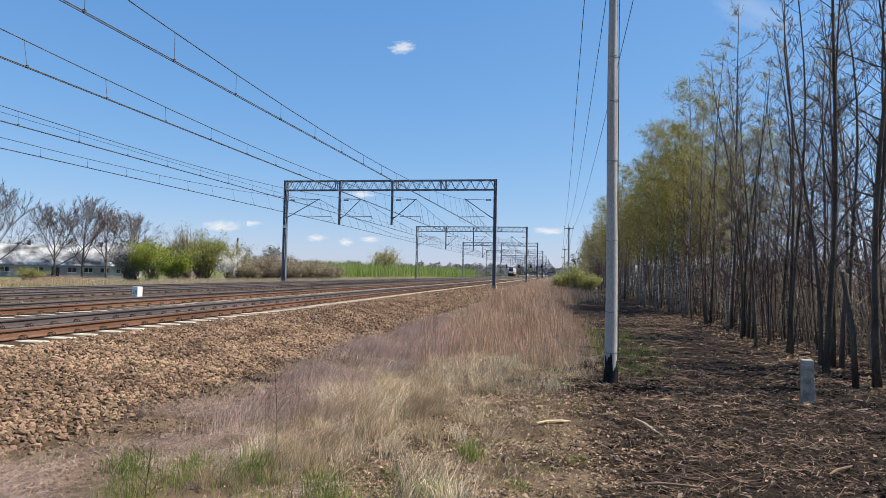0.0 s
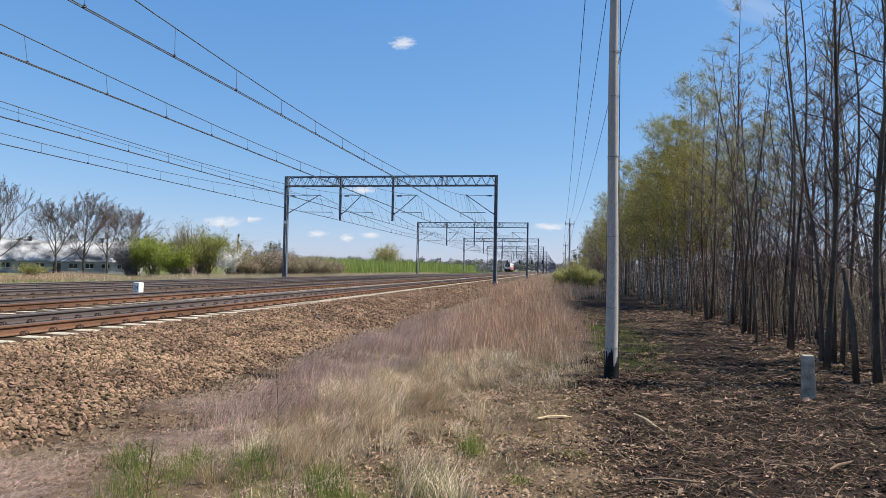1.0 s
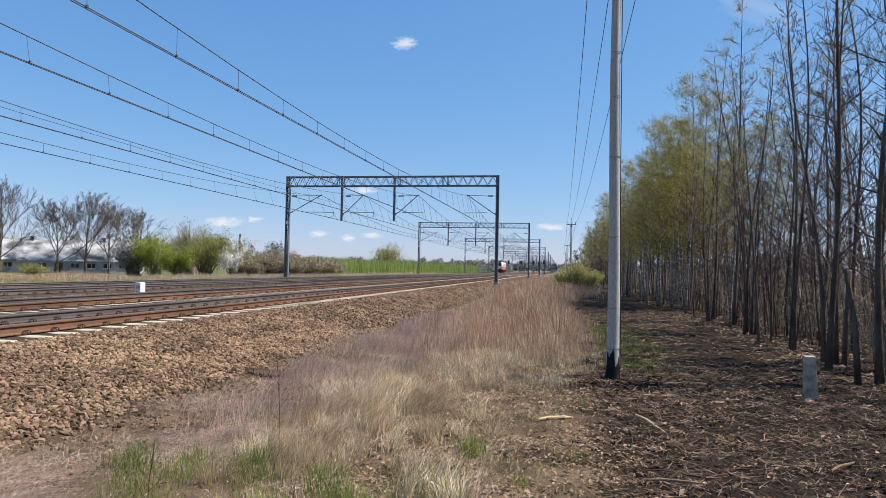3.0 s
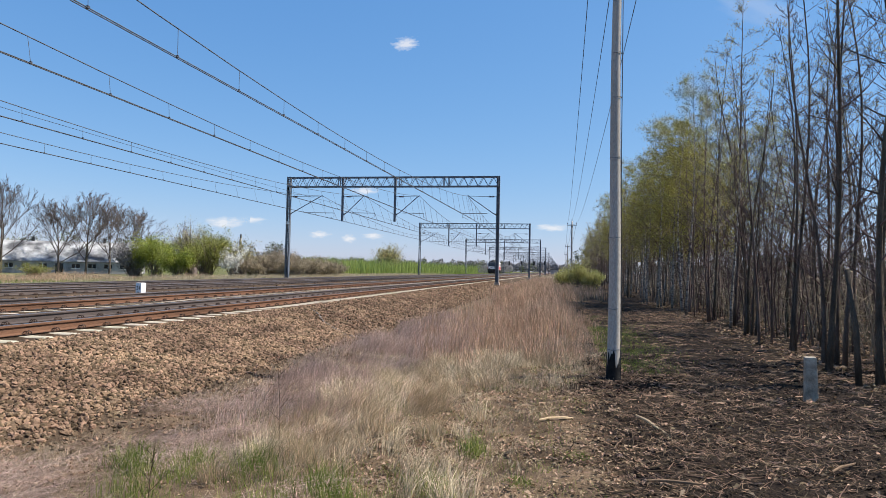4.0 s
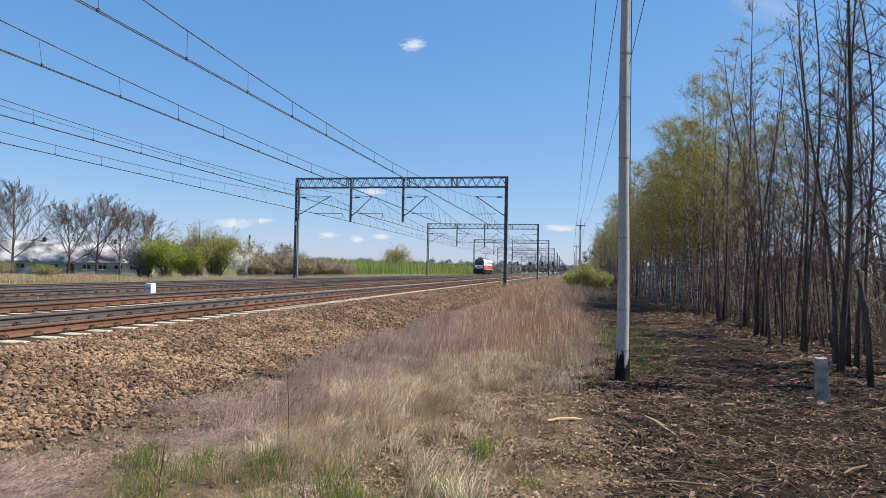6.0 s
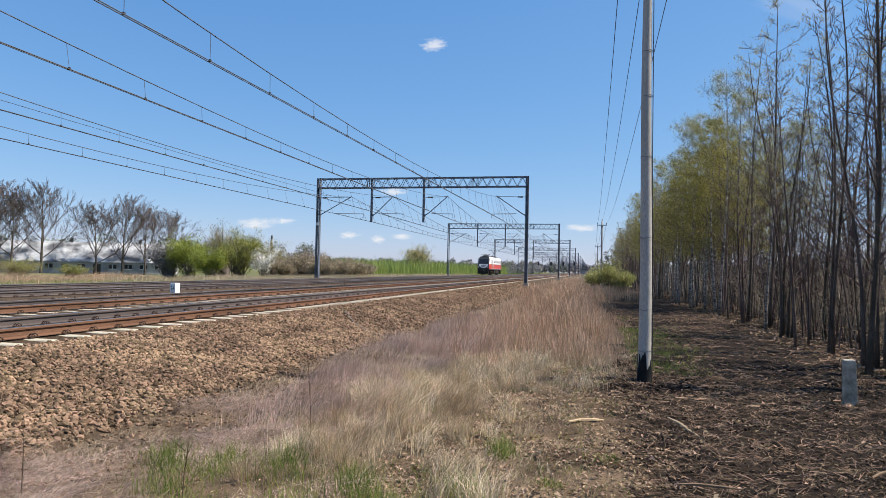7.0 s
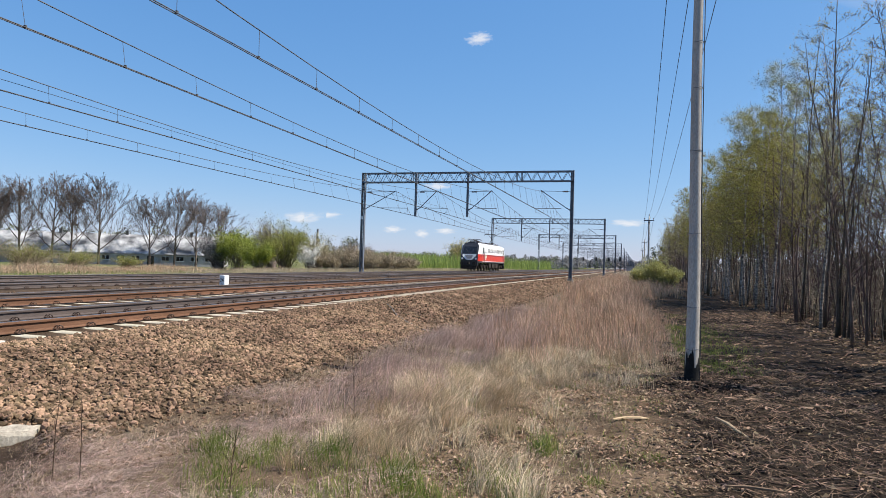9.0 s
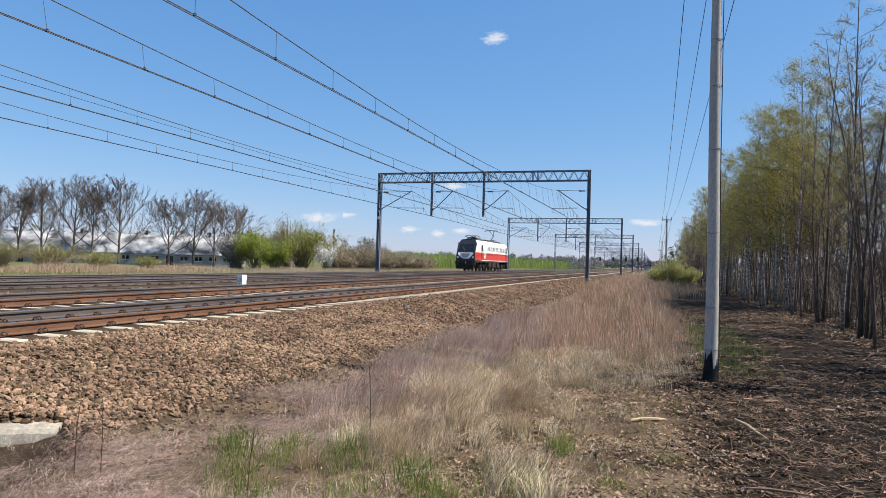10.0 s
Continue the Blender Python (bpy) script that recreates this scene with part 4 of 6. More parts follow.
# ---- the far side of the line: barn, bare trees, shrubs ----
def spreading_tree(seed, h, r, wide):
    """A short trunk that splits into rising limbs, each parted twice more, filling an egg-shaped crown."""
    rnd = random.Random(seed)
    gt, gl = Geo(), Geo()
    fork = 0.2 * h
    gt.tube([(0, 0, -0.2), (0.02, 0, 0.3), (0.05, 0.03, fork), (0.1, 0.0, h * 0.45), (0.0, 0.1, h * 0.72), (0.05, 0.1, h * 0.93)], [r * 1.3, r, r * 0.82, r * 0.5, r * 0.24, 0.02], 9)

    def shoot(p, d, ln, rad, level):
        pts = [p]
        steps = 2 if level == 3 else 4
        for _ in range(steps):
            d = (d + Vector((rnd.gauss(0, 0.13), rnd.gauss(0, 0.13), rnd.gauss(0.07, 0.08)))).normalized()
            pts.append(pts[-1] + d * ln / steps)
        gl.tube(pts, [rad * (1 - 0.72 * i / steps) for i in range(steps + 1)], 5 if level < 2 else 3, cap=False)
        if level == 3:
            return
        for j in range((8, 7, 6)[level]):
            t = 0.22 + 0.78 * (j + rnd.random()) / (8, 7, 6)[level]
            i = min(int(t * 4), 3)
            q = pts[i].lerp(pts[i + 1], t * 4 - i)
            side = Vector((rnd.gauss(0, 1), rnd.gauss(0, 1), rnd.gauss(0.15, 0.6))).normalized()
            d2 = ((pts[i + 1] - pts[i]).normalized() + side * rnd.uniform(0.55, 0.95)).normalized()
            shoot(q, d2, ln * rnd.uniform(0.36, 0.58) * (1.15 - 0.45 * t), max(0.019, rad * (0.45 - 0.1 * t)), level + 1)

    n = 13
    for j in range(n):
        u = j / (n - 1)
        z = fork * (0.75 + 0.25 * rnd.random()) + u * h * 0.62
        az = j * 2.4 + rnd.uniform(-0.4, 0.4)
        rise = 0.75 + 1.3 * u
        d = Vector((math.cos(az), math.sin(az), rise)).normalized()
        reach = h * wide * (1.0 + 0.5 * math.sin(math.pi * min(1.0, u + 0.25))) * (1 - 0.45 * u)
        shoot(Vector((0.05, 0.03, z)), d, reach, r * (0.42 - 0.24 * u), 0)
    th = tagged(new("roadside_tree"), "bare roadside tree with a rounded crown of fine twigs", "tree", "bare trees by the barn")
    part("trunk", gt, M["bark"], th, smooth=True)
    tagged(part("crown", gl, M["twig_dark"], th), kind="stuff")
    return th


lt = [spreading_tree(71 + i, h * 0.96, r * 0.85, w) for i, (h, r, w) in enumerate(((14.6, 0.29, 0.43), (13.6, 0.27, 0.48), (15.4, 0.27, 0.40)))]

for k, s in ((-1.30, 1.15), (-1.22, 1.15), (-1.155, 1.18), (-1.075, 1.25), (-1.03, 1.15), (-0.965, 1.25), (-0.85, 1.05), (-0.797, 1.12), (-0.752, 1.0), (-0.712, 1.0)):
    q = (-89 - 127 * k) / (47 - 24 * k)
    plant(lt, -89 - 47 * q, 127 - 24 * q, rng.uniform(0, 360), s)

# the barn: a frame along its length, then its parts
barn = tagged(new("barn"), "long low barn with pale sheet roof and dirty white walls", "barn")
barn.matrix_basis = pose(-93, 135, -0.8, 0, 0, 27.0)
L, HALF, EAVE, RIDGE = 72.0, 6.5, 2.7, 6.9
g = Geo()
g.loft([[(x, -HALF + 0.35, 0), (x, HALF - 0.35, 0), (x, HALF - 0.35, EAVE), (x, 0, RIDGE - 0.15), (x, -HALF + 0.35, EAVE)] for x in (-L, -0.4)])
wall = part("wall", g, M["plaster"], barn)
for side in (-1, 1):
    nx = 60
    for i in range(nx):
        g = Geo()
        xa, xb = -L - 0.4 + (L + 0.8) * i / nx, -L - 0.4 + (L + 0.8) * (i + 1) / nx
        up_ = 0.03 * (i % 2)
        g.loft([[(x, side * HALF, EAVE - 0.25 + up_), (x, 0, RIDGE + up_), (x, 0, RIDGE + 0.1 + up_), (x, side * HALF, EAVE - 0.1 + up_)] for x in (xa, xb)])
        part("roof_sheet", g, M["roof_pale"], barn)
for i in range(22):
    x = -3 - i * 3.1
    if i % 5 == 4:
        # open doorway as a dark panel: the shade inside is its colour
        g = Geo()
        g.box((x, -HALF + 0.34, 1.1), (1.5, 0.08, 2.2))
        part("door", g, M["dark_glass"], wall, "dark panel for the shade inside an open barn door")
    else:
        g = Geo()
        g.box((x, -HALF + 0.33, 1.65), (1.5, 0.06, 0.9))
        w = part("window", g, M["dark_glass"], wall)
        g = Geo()
        g.box((x, -HALF + 0.30, 1.15), (1.7, 0.14, 0.08))
        g.box((x, -HALF + 0.30, 1.65), (0.07, 0.08, 0.9))
        part("frame", g, M["white"], w)
for x in (-8, -22, -36, -50, -63):
    g = Geo()
    g.box((x, 0, RIDGE + 0.35), (0.6, 0.6, 0.9))
    g.box((x, 0, RIDGE + 0.85), (0.95, 0.95, 0.12))
    part("roof_vent", g, M["loco_roof"], barn, "dark ridge ventilator")

# striped chimney far behind the shrubs
ch = tagged(new("chimney"), "slim distant chimney with dark and pale bands", "chimney")
ch.location = (-206, 400, -1)
for i in range(10):
    g = Geo()
    z = i * 2.3
    g.tube([(0, 0, z), (0, 0, z + 2.3)], [0.95 - 0.03 * i, 0.92 - 0.03 * i], 12)
    part("band", g, M["loco_roof"] if i % 2 else M["plaster"], ch)


def shrub(name, label, seed, w, h, leaf, n_clump, per, size, twig="twig_grey", stems=40, category="shrub"):
    """Stems fanning out from the foot and leaf clumps in an uneven crown."""
    rnd = random.Random(seed)
    nr = np.random.default_rng(seed)
    g, tips = Geo(), []
    lobes = [(rnd.uniform(-0.32, 0.32) * w, rnd.uniform(-0.3, 0.3) * w, rnd.uniform(0.45, 0.72) * h, rnd.uniform(0.22, 0.36)) for _ in range(7)]
    lobes.append((0, 0, 0.35 * h, 0.45))
    for i in range(stems):
        lo = lobes[i % len(lobes)]
        e = Vector((lo[0] + rnd.gauss(0, 0.14) * w, lo[1] + rnd.gauss(0, 0.14) * w, min(h * 1.05, lo[2] + abs(rnd.gauss(0.12, 0.16)) * h)))
        b = Vector((rnd.uniform(-0.1, 0.1) * w, rnd.uniform(-0.1, 0.1) * w, -0.1))
        m = b.lerp(e, 0.5) + Vector((rnd.uniform(-0.05, 0.05) * w, rnd.uniform(-0.05, 0.05) * w, 0.06 * h))
        g.tube([b, m, e], [0.012 * h, 0.007 * h, 0.002 * h], 4, cap=False)
        for k in range(5):
            q = m.lerp(e, rnd.random())
            t = q + Vector((rnd.uniform(-1, 1), rnd.uniform(-1, 1), rnd.uniform(0, 1.2))) * 0.09 * h
            g.tube([q, t], [0.003 * h, 0.0012 * h], 3, cap=False)
            tips.append(t)
    th = tagged(new(name), label, category)
    part("stem", g, M[twig], th)
    if leaf:
        for i in range(n_clump):
            lo = lobes[rnd.randrange(len(lobes))]
            d = nr.normal(0, 1, 3)
            d /= np.linalg.norm(d)
            q = lo[3] * rnd.uniform(0.55, 1.05)
            tips.append(Vector((lo[0] + d[0] * q * w * 0.6, lo[1] + d[1] * q * w * 0.6, max(0.05 * h, lo[2] + d[2] * q * h * 0.75))))
        part("foliage", leaf_mesh(nr, tips, per, 0.05 * h, size), M[leaf], th)
    return th


def at_ray(k, y, dz=0.0):
    """A place on the ground on the line x = k y."""
    return pose(k * y, y, float(np.interp(k * y, PX, PZ)) + dz, 0, 0, rng.uniform(0, 360))


shrub("shrub", "rounded bright green spring shrub", 3, 8.2, 6.6, "leaf_green", 620, 26, 0.085).matrix_basis = at_ray(-0.665, 92)
shrub("shrub", "lower bright green spring shrub", 4, 6.0, 4.6, "leaf_green", 460, 26, 0.085).matrix_basis = at_ray(-0.625, 88)
shrub("shrub", "tall upright olive-green spring shrub", 5, 8.8, 7.2, "leaf_olive", 560, 24, 0.085, stems=90).matrix_basis = at_ray(-0.575, 92)
shrub("shrub", "tall bare-topped shrub with few leaves", 6, 7.5, 8.6, "leaf_pale", 40, 5, 0.1, stems=120).matrix_basis = at_ray(-0.60, 99)
shrub("blossom_shrub", "shrub in white blossom", 7, 3.8, 4.4, "blossom", 120, 9, 0.11).matrix_basis = at_ray(-0.528, 92)
shrub("shrub", "grey leafless shrub behind blossom", 8, 6, 6.0, "leaf_pale", 50, 6, 0.1, stems=120).matrix_basis = at_ray(-0.512, 100)
shrub("shrub", "dark leafless thorn bush", 9, 7, 5.2, "far_wood", 160, 8, 0.12, stems=160).matrix_basis = at_ray(-0.705, 92)
for i, (k, y, w, h) in enumerate(((-0.47, 98, 8, 3.9), (-0.445, 104, 7, 4.2), (-0.42, 96, 6, 3.2), (-0.395, 104, 8, 3.4), (-0.375, 112, 7, 3.0), (-0.355, 118, 7, 2.7), (-0.49, 95, 5, 2.8))):
    shrub("brushwood", "low tangled brown leafless brushwood", 20 + i, w, h, "brush", 420, 12, 0.065, stems=160).matrix_basis = at_ray(k, y)
shrub("shrub", "upright bare little tree above the brushwood", 30, 4, 6.2, None, 0, 0, 0, stems=70).matrix_basis = at_ray(-0.452, 108)
shrub("shrub", "tall pale bush rising over the green crop", 31, 12, 9.5, "leaf_pale", 150, 10, 0.16, stems=150).matrix_basis = at_ray(-0.272, 205)
shrub("willow_shrub", "bright yellow-green willow shrub in dry grass", 33, 3.0, 2.9, "leaf_willow", 360, 14, 0.05).matrix_basis = pose(1.3, 60, -0.05) @ Matrix.Scale(0.92, 4)
shrub("willow_shrub", "bright yellow-green willow shrub in dry grass", 34, 2.6, 2.3, "leaf_willow", 320, 14, 0.05).matrix_basis = pose(0.3, 62, -0.05) @ Matrix.Scale(0.92, 4)
shrub("willow_shrub", "bright yellow-green willow shrub in dry grass", 35, 2.4, 2.2, "leaf_willow", 300, 14, 0.05).matrix_basis = pose(2.6, 59.5, -0.05) @ Matrix.Scale(0.92, 4)
for k, y, w, h in ((-1.28, 62, 9, 3.6), (-1.14, 66, 9, 3.4), (-1.02, 72, 7, 2.6), (-0.9, 80, 5, 2.0)):
    shrub("shrub", "low yellow-green bush by the barn", int(40 - 10 * k), w, h, "leaf_olive", 60, 5, 0.05, twig="brush", stems=280).matrix_basis = at_ray(k, y)


# ---- grass, crops and litter ----
def blades(name, x, y, h, w, lean, wind, material, label, category="grass", zf=ground_z, lift=-0.02):
    """Bent tapering blades at the given places, all in one mesh."""
    n = len(x)
    z = zf(x, y) + lift
    a = rng.uniform(0, 6.28, n)
    l = lean * h * rng.uniform(0.2, 1.3, n)
    dx, dy = np.cos(a) * l + wind[0] * h, np.sin(a) * l + wind[1] * h
    b = rng.uniform(0, 6.28, n)
    wx, wy = np.cos(b) * w * 0.5, np.sin(b) * w * 0.5 * 0.6
    o = np.zeros(n)
    base = np.stack([x, y, z], 1)
    side = np.stack([wx, wy, o], 1)
    mid = base + np.stack([dx * 0.35, dy * 0.35, h * 0.6], 1)
    tip = base + np.stack([dx, dy, h * np.sqrt(np.clip(1 - 0.5 * (l / h) ** 2, 0.15, 1))], 1)
    v = np.stack([base - side, base + side, mid + side * 0.7, mid - side * 0.7, tip + side * 0.12, tip - side * 0.12], 1).reshape(-1, 3)
    i = 6 * np.arange(n)
    f = np.concatenate([np.stack([i, i + 1, i + 2, i + 3], 1), np.stack([i + 3, i + 2, i + 4, i + 5], 1)])
    return tagged(put(name, from_arrays(name, v, f), material), label, category, kind="stuff")


def tufts(n_tuft, per, x0, x1, y0, y1, r, keep=None):
    cx, cy = scatter(n_tuft, x0, x1, y0, y1)
    if keep is not None:
        ok = rng.uniform(0, 1, n_tuft) < keep(cx, cy)
        cx, cy = cx[ok], cy[ok]
    x = np.repeat(cx, per) + rng.normal(0, r, len(cx) * per)
    y = np.repeat(cy, per) + rng.normal(0, r, len(cy) * per)
    return x, y


def top_z(x, y):
    """The upper of earth and ballast."""
    return np.maximum(ground_z(x, y), np.where(x < -4.2, ballast_z(x, y), -1.0))


def clumps(n, per, x0, x1, y0, y1, r, keep, h0, h1, drift=0.35):
    """Tufts of blades: places, heights and the lean that each tuft shares."""
    cx, cy = scatter(n, x0, x1, y0, y1)
    ok = rng.uniform(0, 1, n) < keep(cx, cy)
    cx, cy = cx[ok], cy[ok]
    k = len(cx)
    size = rng.uniform(0.55, 1.45, k)
    count = np.maximum(6, per * size * rng.uniform(0.6, 1.3, k)).astype(int)
    i = np.repeat(np.arange(k), count)
    x = cx[i] + rng.normal(0, 1, len(i)) * r * size[i]
    y = cy[i] + rng.normal(0, 1, len(i)) * r * size[i]
    h = rng.uniform(h0, h1, len(i)) * size[i]
    az = rng.uniform(0, 6.28, k)
    return x, y, h, (drift * np.cos(az)[i], drift * np.sin(az)[i])


def edge(x, y, a, b):
    """1 where x lies between the lines a and b, with a ragged border."""
    q = x + 0.22 * lump(x, y, 1.7, 3.0) + 0.1 * lump(x, y, 4.3, 1.0)
    return np.clip((q - a) / 0.35 + 0.5, 0, 1) * np.clip((b - q) / 0.35 + 0.5, 0, 1)


def rim(y):
    """Where the grass ends towards the cleared ground."""
    return np.interp(y, [0, 5, 8, 9.5, 11, 12.5, 40], [-1.0, -0.85, -0.75, -0.4, 0.2, 0.75, 0.85])


# tall brown grass in the ditch
x, y, h, lean_ = clumps(2700, 26, -4.0, 1.0, 10.2, 40, 0.085, lambda x, y: np.clip(0.45 + 0.7 * lump(x, y, 0.75, 1.0), 0.12, 1) * edge(x, y, np.interp(y, [10, 12, 16, 40], [-1.6, -2.5, -3.2, -3.4]), rim(y)) * np.clip((y - 10.4 - 0.5 * lump(x, y, 1.2)) / 1.0, 0, 1), 0.24, 0.78, 0.14)
h = h * np.clip(0.8 + 0.35 * lump(x, y, 0.8, 6.0), 0.45, 1.25) * np.clip(0.55 + (y - 10.4) / 4, 0.55, 1) * np.clip((rim(y) + 0.25 - x) / 1.3, 0.35, 1)
blades("tall_grass", x, y, h, rng.uniform(0.005, 0.012, len(x)), 0.32, (lean_[0] - 0.05, lean_[1]), M["grass_brown"], "tall dead brown grass filling the ditch")
x, y = tufts(2300, 9, -4.4, 3.0, 38, 130, 0.22, lambda x, y: np.clip((2.4 - x) / 2, 0.15, 1))
blades("tall_grass", x, y, rng.uniform(0.35, 0.9, len(x)), rng.uniform(0.014, 0.03, len(x)), 0.4, (-0.05, 0), M["grass_brown"], "tall dead brown grass far along the ditch")
x, y = tufts(900, 8, -4.6, 3.2, 130, 420, 0.5)
blades("tall_grass", x, y, rng.uniform(0.5, 1.0, len(x)), rng.uniform(0.05, 0.09, len(x)), 0.3, (0, 0), M["grass_dry"], "pale dead grass far along the line")
# wispy grass on the bank, leaning away from the line, and strands laid flat before it
x, y, h, lean_ = clumps(1900, 46, -4.3, -1.4, 6.2, 22, 0.10, lambda x, y: np.clip(0.55 + 0.7 * lump(x, y, 0.9, 5.0), 0.08, 1) * edge(x, y, np.interp(y, [6, 9, 14, 22], [-3.5, -3.9, -4.1, -4.1]), np.interp(y, [6, 9, 12, 22], [-2.3, -1.9, -2.2, -2.6])), 0.12, 0.40, 0.25)
blades("wispy_grass", x, y, h, rng.uniform(0.0025, 0.006, len(x)), 0.6, (lean_[0] + 0.45, lean_[1] - 0.15), M["grass_pink"], "pinkish wispy dead grass leaning away from the line")
x, y, h, lean_ = clumps(2300, 36, -5.0, -1.9, 2.6, 9.5, 0.13, lambda x, y: np.clip(0.5 + 0.8 * lump(x, y, 1.2, 9.0), 0.03, 1) * edge(x, y, -4.55, -2.0), 0.16, 0.5, 0.5)
lay = rng.uniform(0.10, 0.28, len(x))
blades("flattened_grass", x, y, h * lay, rng.uniform(0.003, 0.006, len(x)), 0.5, ((lean_[0] + 0.6) / lay, (lean_[1] - 0.35) / lay), M["grass_pink"], "pinkish grey dead grass lying flat on the ground", zf=top_z, lift=0.004)
# pale straw tufts, thick and single, with gaps between them
x, y, h, lean_ = clumps(470, 85, -3.1, -0.3, 3.6, 12.2, 0.055, lambda x, y: np.clip(0.4 + 0.8 * lump(x, y, 1.3, 2.0), 0.04, 1) * edge(x, y, np.interp(y, [3, 7, 12], [-2.9, -2.6, -2.4]), rim(y)), 0.09, 0.29, 0.55)
blades("dry_grass", x, y, h, rng.uniform(0.003, 0.007, len(x)), 0.7, (lean_[0] + 0.08, lean_[1] - 0.05), M["grass_dry"], "pale dry grass tufts")
x, y, h, lean_ = clumps(46, 240, -2.75, -1.5, 5.2, 9.4, 0.085, lambda x, y: 0.85 + 0 * x, 0.14, 0.36, 0.55)
blades("dry_grass", x, y, h, rng.uniform(0.003, 0.007, len(x)), 0.6, (lean_[0] + 0.2, lean_[1] - 0.12), M["grass_dry"], "taller pale straw tufts")
x, y, h, lean_ = clumps(420, 26, -1.5, 0.9, 9.0, 12.6, 0.06, lambda x, y: np.clip(0.4 + 0.7 * lump(x, y, 1.5, 4.0), 0.05, 1) * edge(x, y, -2.0, rim(y) + 0.15), 0.08, 0.26, 0.3)
blades("dry_grass", x, y, h, rng.uniform(0.003, 0.007, len(x)), 0.7, lean_, M["grass_dry"], "short dry grass before the tall brown grass")
x, y = scatter(95000, -6.4, 0.9, 1.5, 14)
ok = rng.uniform(0, 1, len(x)) < np.clip(0.4 + 0.6 * lump(x, y, 1.7, 9.0), 0.06, 1) * np.where(x < -4.7, np.clip((5.0 - y) / 0.6, 0, 0.6) * (x * 0.643 - y * 0.766 > -6.62), np.clip((rim(y) + 0.9 - x) / 0.8, 0, 1))
x, y = x[ok], y[ok]
blades("thatch", x, y, rng.uniform(0.02, 0.10, len(x)), rng.uniform(0.003, 0.007, len(x)), 1.6, (0.3, -0.1), M["grass_dry"], "matted dead grass on the ground", "thatch", zf=top_z, lift=-0.005)
# green tufts
gxs = np.array([-3.5, -3.3, -2.95, -2.85, -2.45, -2.3, -1.75, -1.6, -0.95, -0.75, -0.75, -3.0, -2.0, -1.3, -2.6, -1.9, -0.3, 0.15, 1.5, 1.9, 1.7, 2.1])
gys = np.array([5.05, 4.8, 5.1, 4.75, 5.2, 4.8, 4.9, 4.5, 4.9, 4.5, 5.9, 4.3, 4.2, 4.3, 3.9, 7.4, 5.2, 6.1, 17.0, 18.6, 14.8, 20.5])
gr = np.array([0.15, 0.13, 0.12, 0.15, 0.15, 0.17, 0.13, 0.14, 0.15, 0.15, 0.08, 0.18, 0.18, 0.15, 0.2, 0.22, 0.1, 0.1, 0.5, 0.6, 0.45, 0.6])
x = np.concatenate([rng.normal(a, r * 0.75, 270) for a, r in zip(gxs, gr)])
y = np.concatenate([rng.normal(a, r * 0.75, 270) for a, r in zip(gys, gr)])
blades("green_grass", x, y, rng.uniform(0.06, 0.27, len(x)) * np.where(y > 12, 0.5, np.where(x > -0.6, 0.3, 0.9)), rng.uniform(0.003, 0.006, len(x)), 0.6, (0, 0), M["grass_green"], "fresh green grass tufts")
x, y = tufts(330, 22, -3.2, 0.3, 3.5, 14, 0.07)
blades("green_grass", x, y, rng.uniform(0.03, 0.12, len(x)), rng.uniform(0.002, 0.005, len(x)), 0.8, (0, 0), M["grass_green"], "sparse young green grass")
x, y = scatter(9000, 0.9, 2.6, 12.5, 26)
ok = rng.uniform(0, 1, len(x)) < np.clip(0.5 + 0.6 * lump(x, y, 0.9, 3.0), 0.05, 1) * np.clip((2.6 - x) / 1.0, 0, 1)
x, y = x[ok], y[ok]
blades("green_grass", x, y, rng.uniform(0.03, 0.10, len(x)), rng.uniform(0.005, 0.010, len(x)), 0.9, (0, 0), M["grass_green"], "thin green grass on the cleared strip")
x, y = scatter(9000, 0.75, 2.1, 11.2, 20)
ok = rng.uniform(0, 1, len(x)) < np.clip(0.5 + 0.5 * lump(x, y, 1.4, 3.0), 0.05, 1) * np.clip((2.1 - x) / 0.8, 0, 1)
x, y = x[ok], y[ok]
blades("green_grass", x, y, rng.uniform(0.05, 0.14, len(x)), rng.uniform(0.004, 0.008, len(x)), 0.8, (0, 0), M["grass_green"], "short green grass beside the utility pole", lift=0.0)
# verge beyond the tracks
x, y = tufts(5200, 6, -42, -27.4, 18, 190, 0.4)
blades("verge_grass", x, y, rng.uniform(0.1, 0.42, len(x)), rng.uniform(0.02, 0.05, len(x)), 0.4, (0, 0), M["grass_dry"], "pale dry grass on the far verge")
x, y = tufts(4200, 6, -60, -28, 20, 160, 0.5)
blades("verge_green", x, y, rng.uniform(0.12, 0.35, len(x)), rng.uniform(0.02, 0.05, len(x)), 0.4, (0, 0), M["grass_green"], "green grass on the far verge")
x, y = tufts(1500, 16, -78, -48, 42, 100, 0.8)
blades("weeds", x, y, rng.uniform(0.25, 1.1, len(x)) * np.clip(0.7 + 0.5 * lump(x, y, 0.15), 0.2, 1.5), rng.uniform(0.012, 0.03, len(x)), 0.7, (0, 0), M["grass_brown"], "brown dead weeds before the barn", "weeds")
x, y = tufts(2600, 12, -47, -31, 55, 190, 0.35, lambda x, y: np.clip((x + 51) / 8, 0, 1))
blades("verge_grass", x, y, rng.uniform(0.3, 0.95, len(x)), rng.uniform(0.012, 0.03, len(x)), 0.5, (0.1, 0), M["grass_dry"], "tall pale dead grass before the green crop")
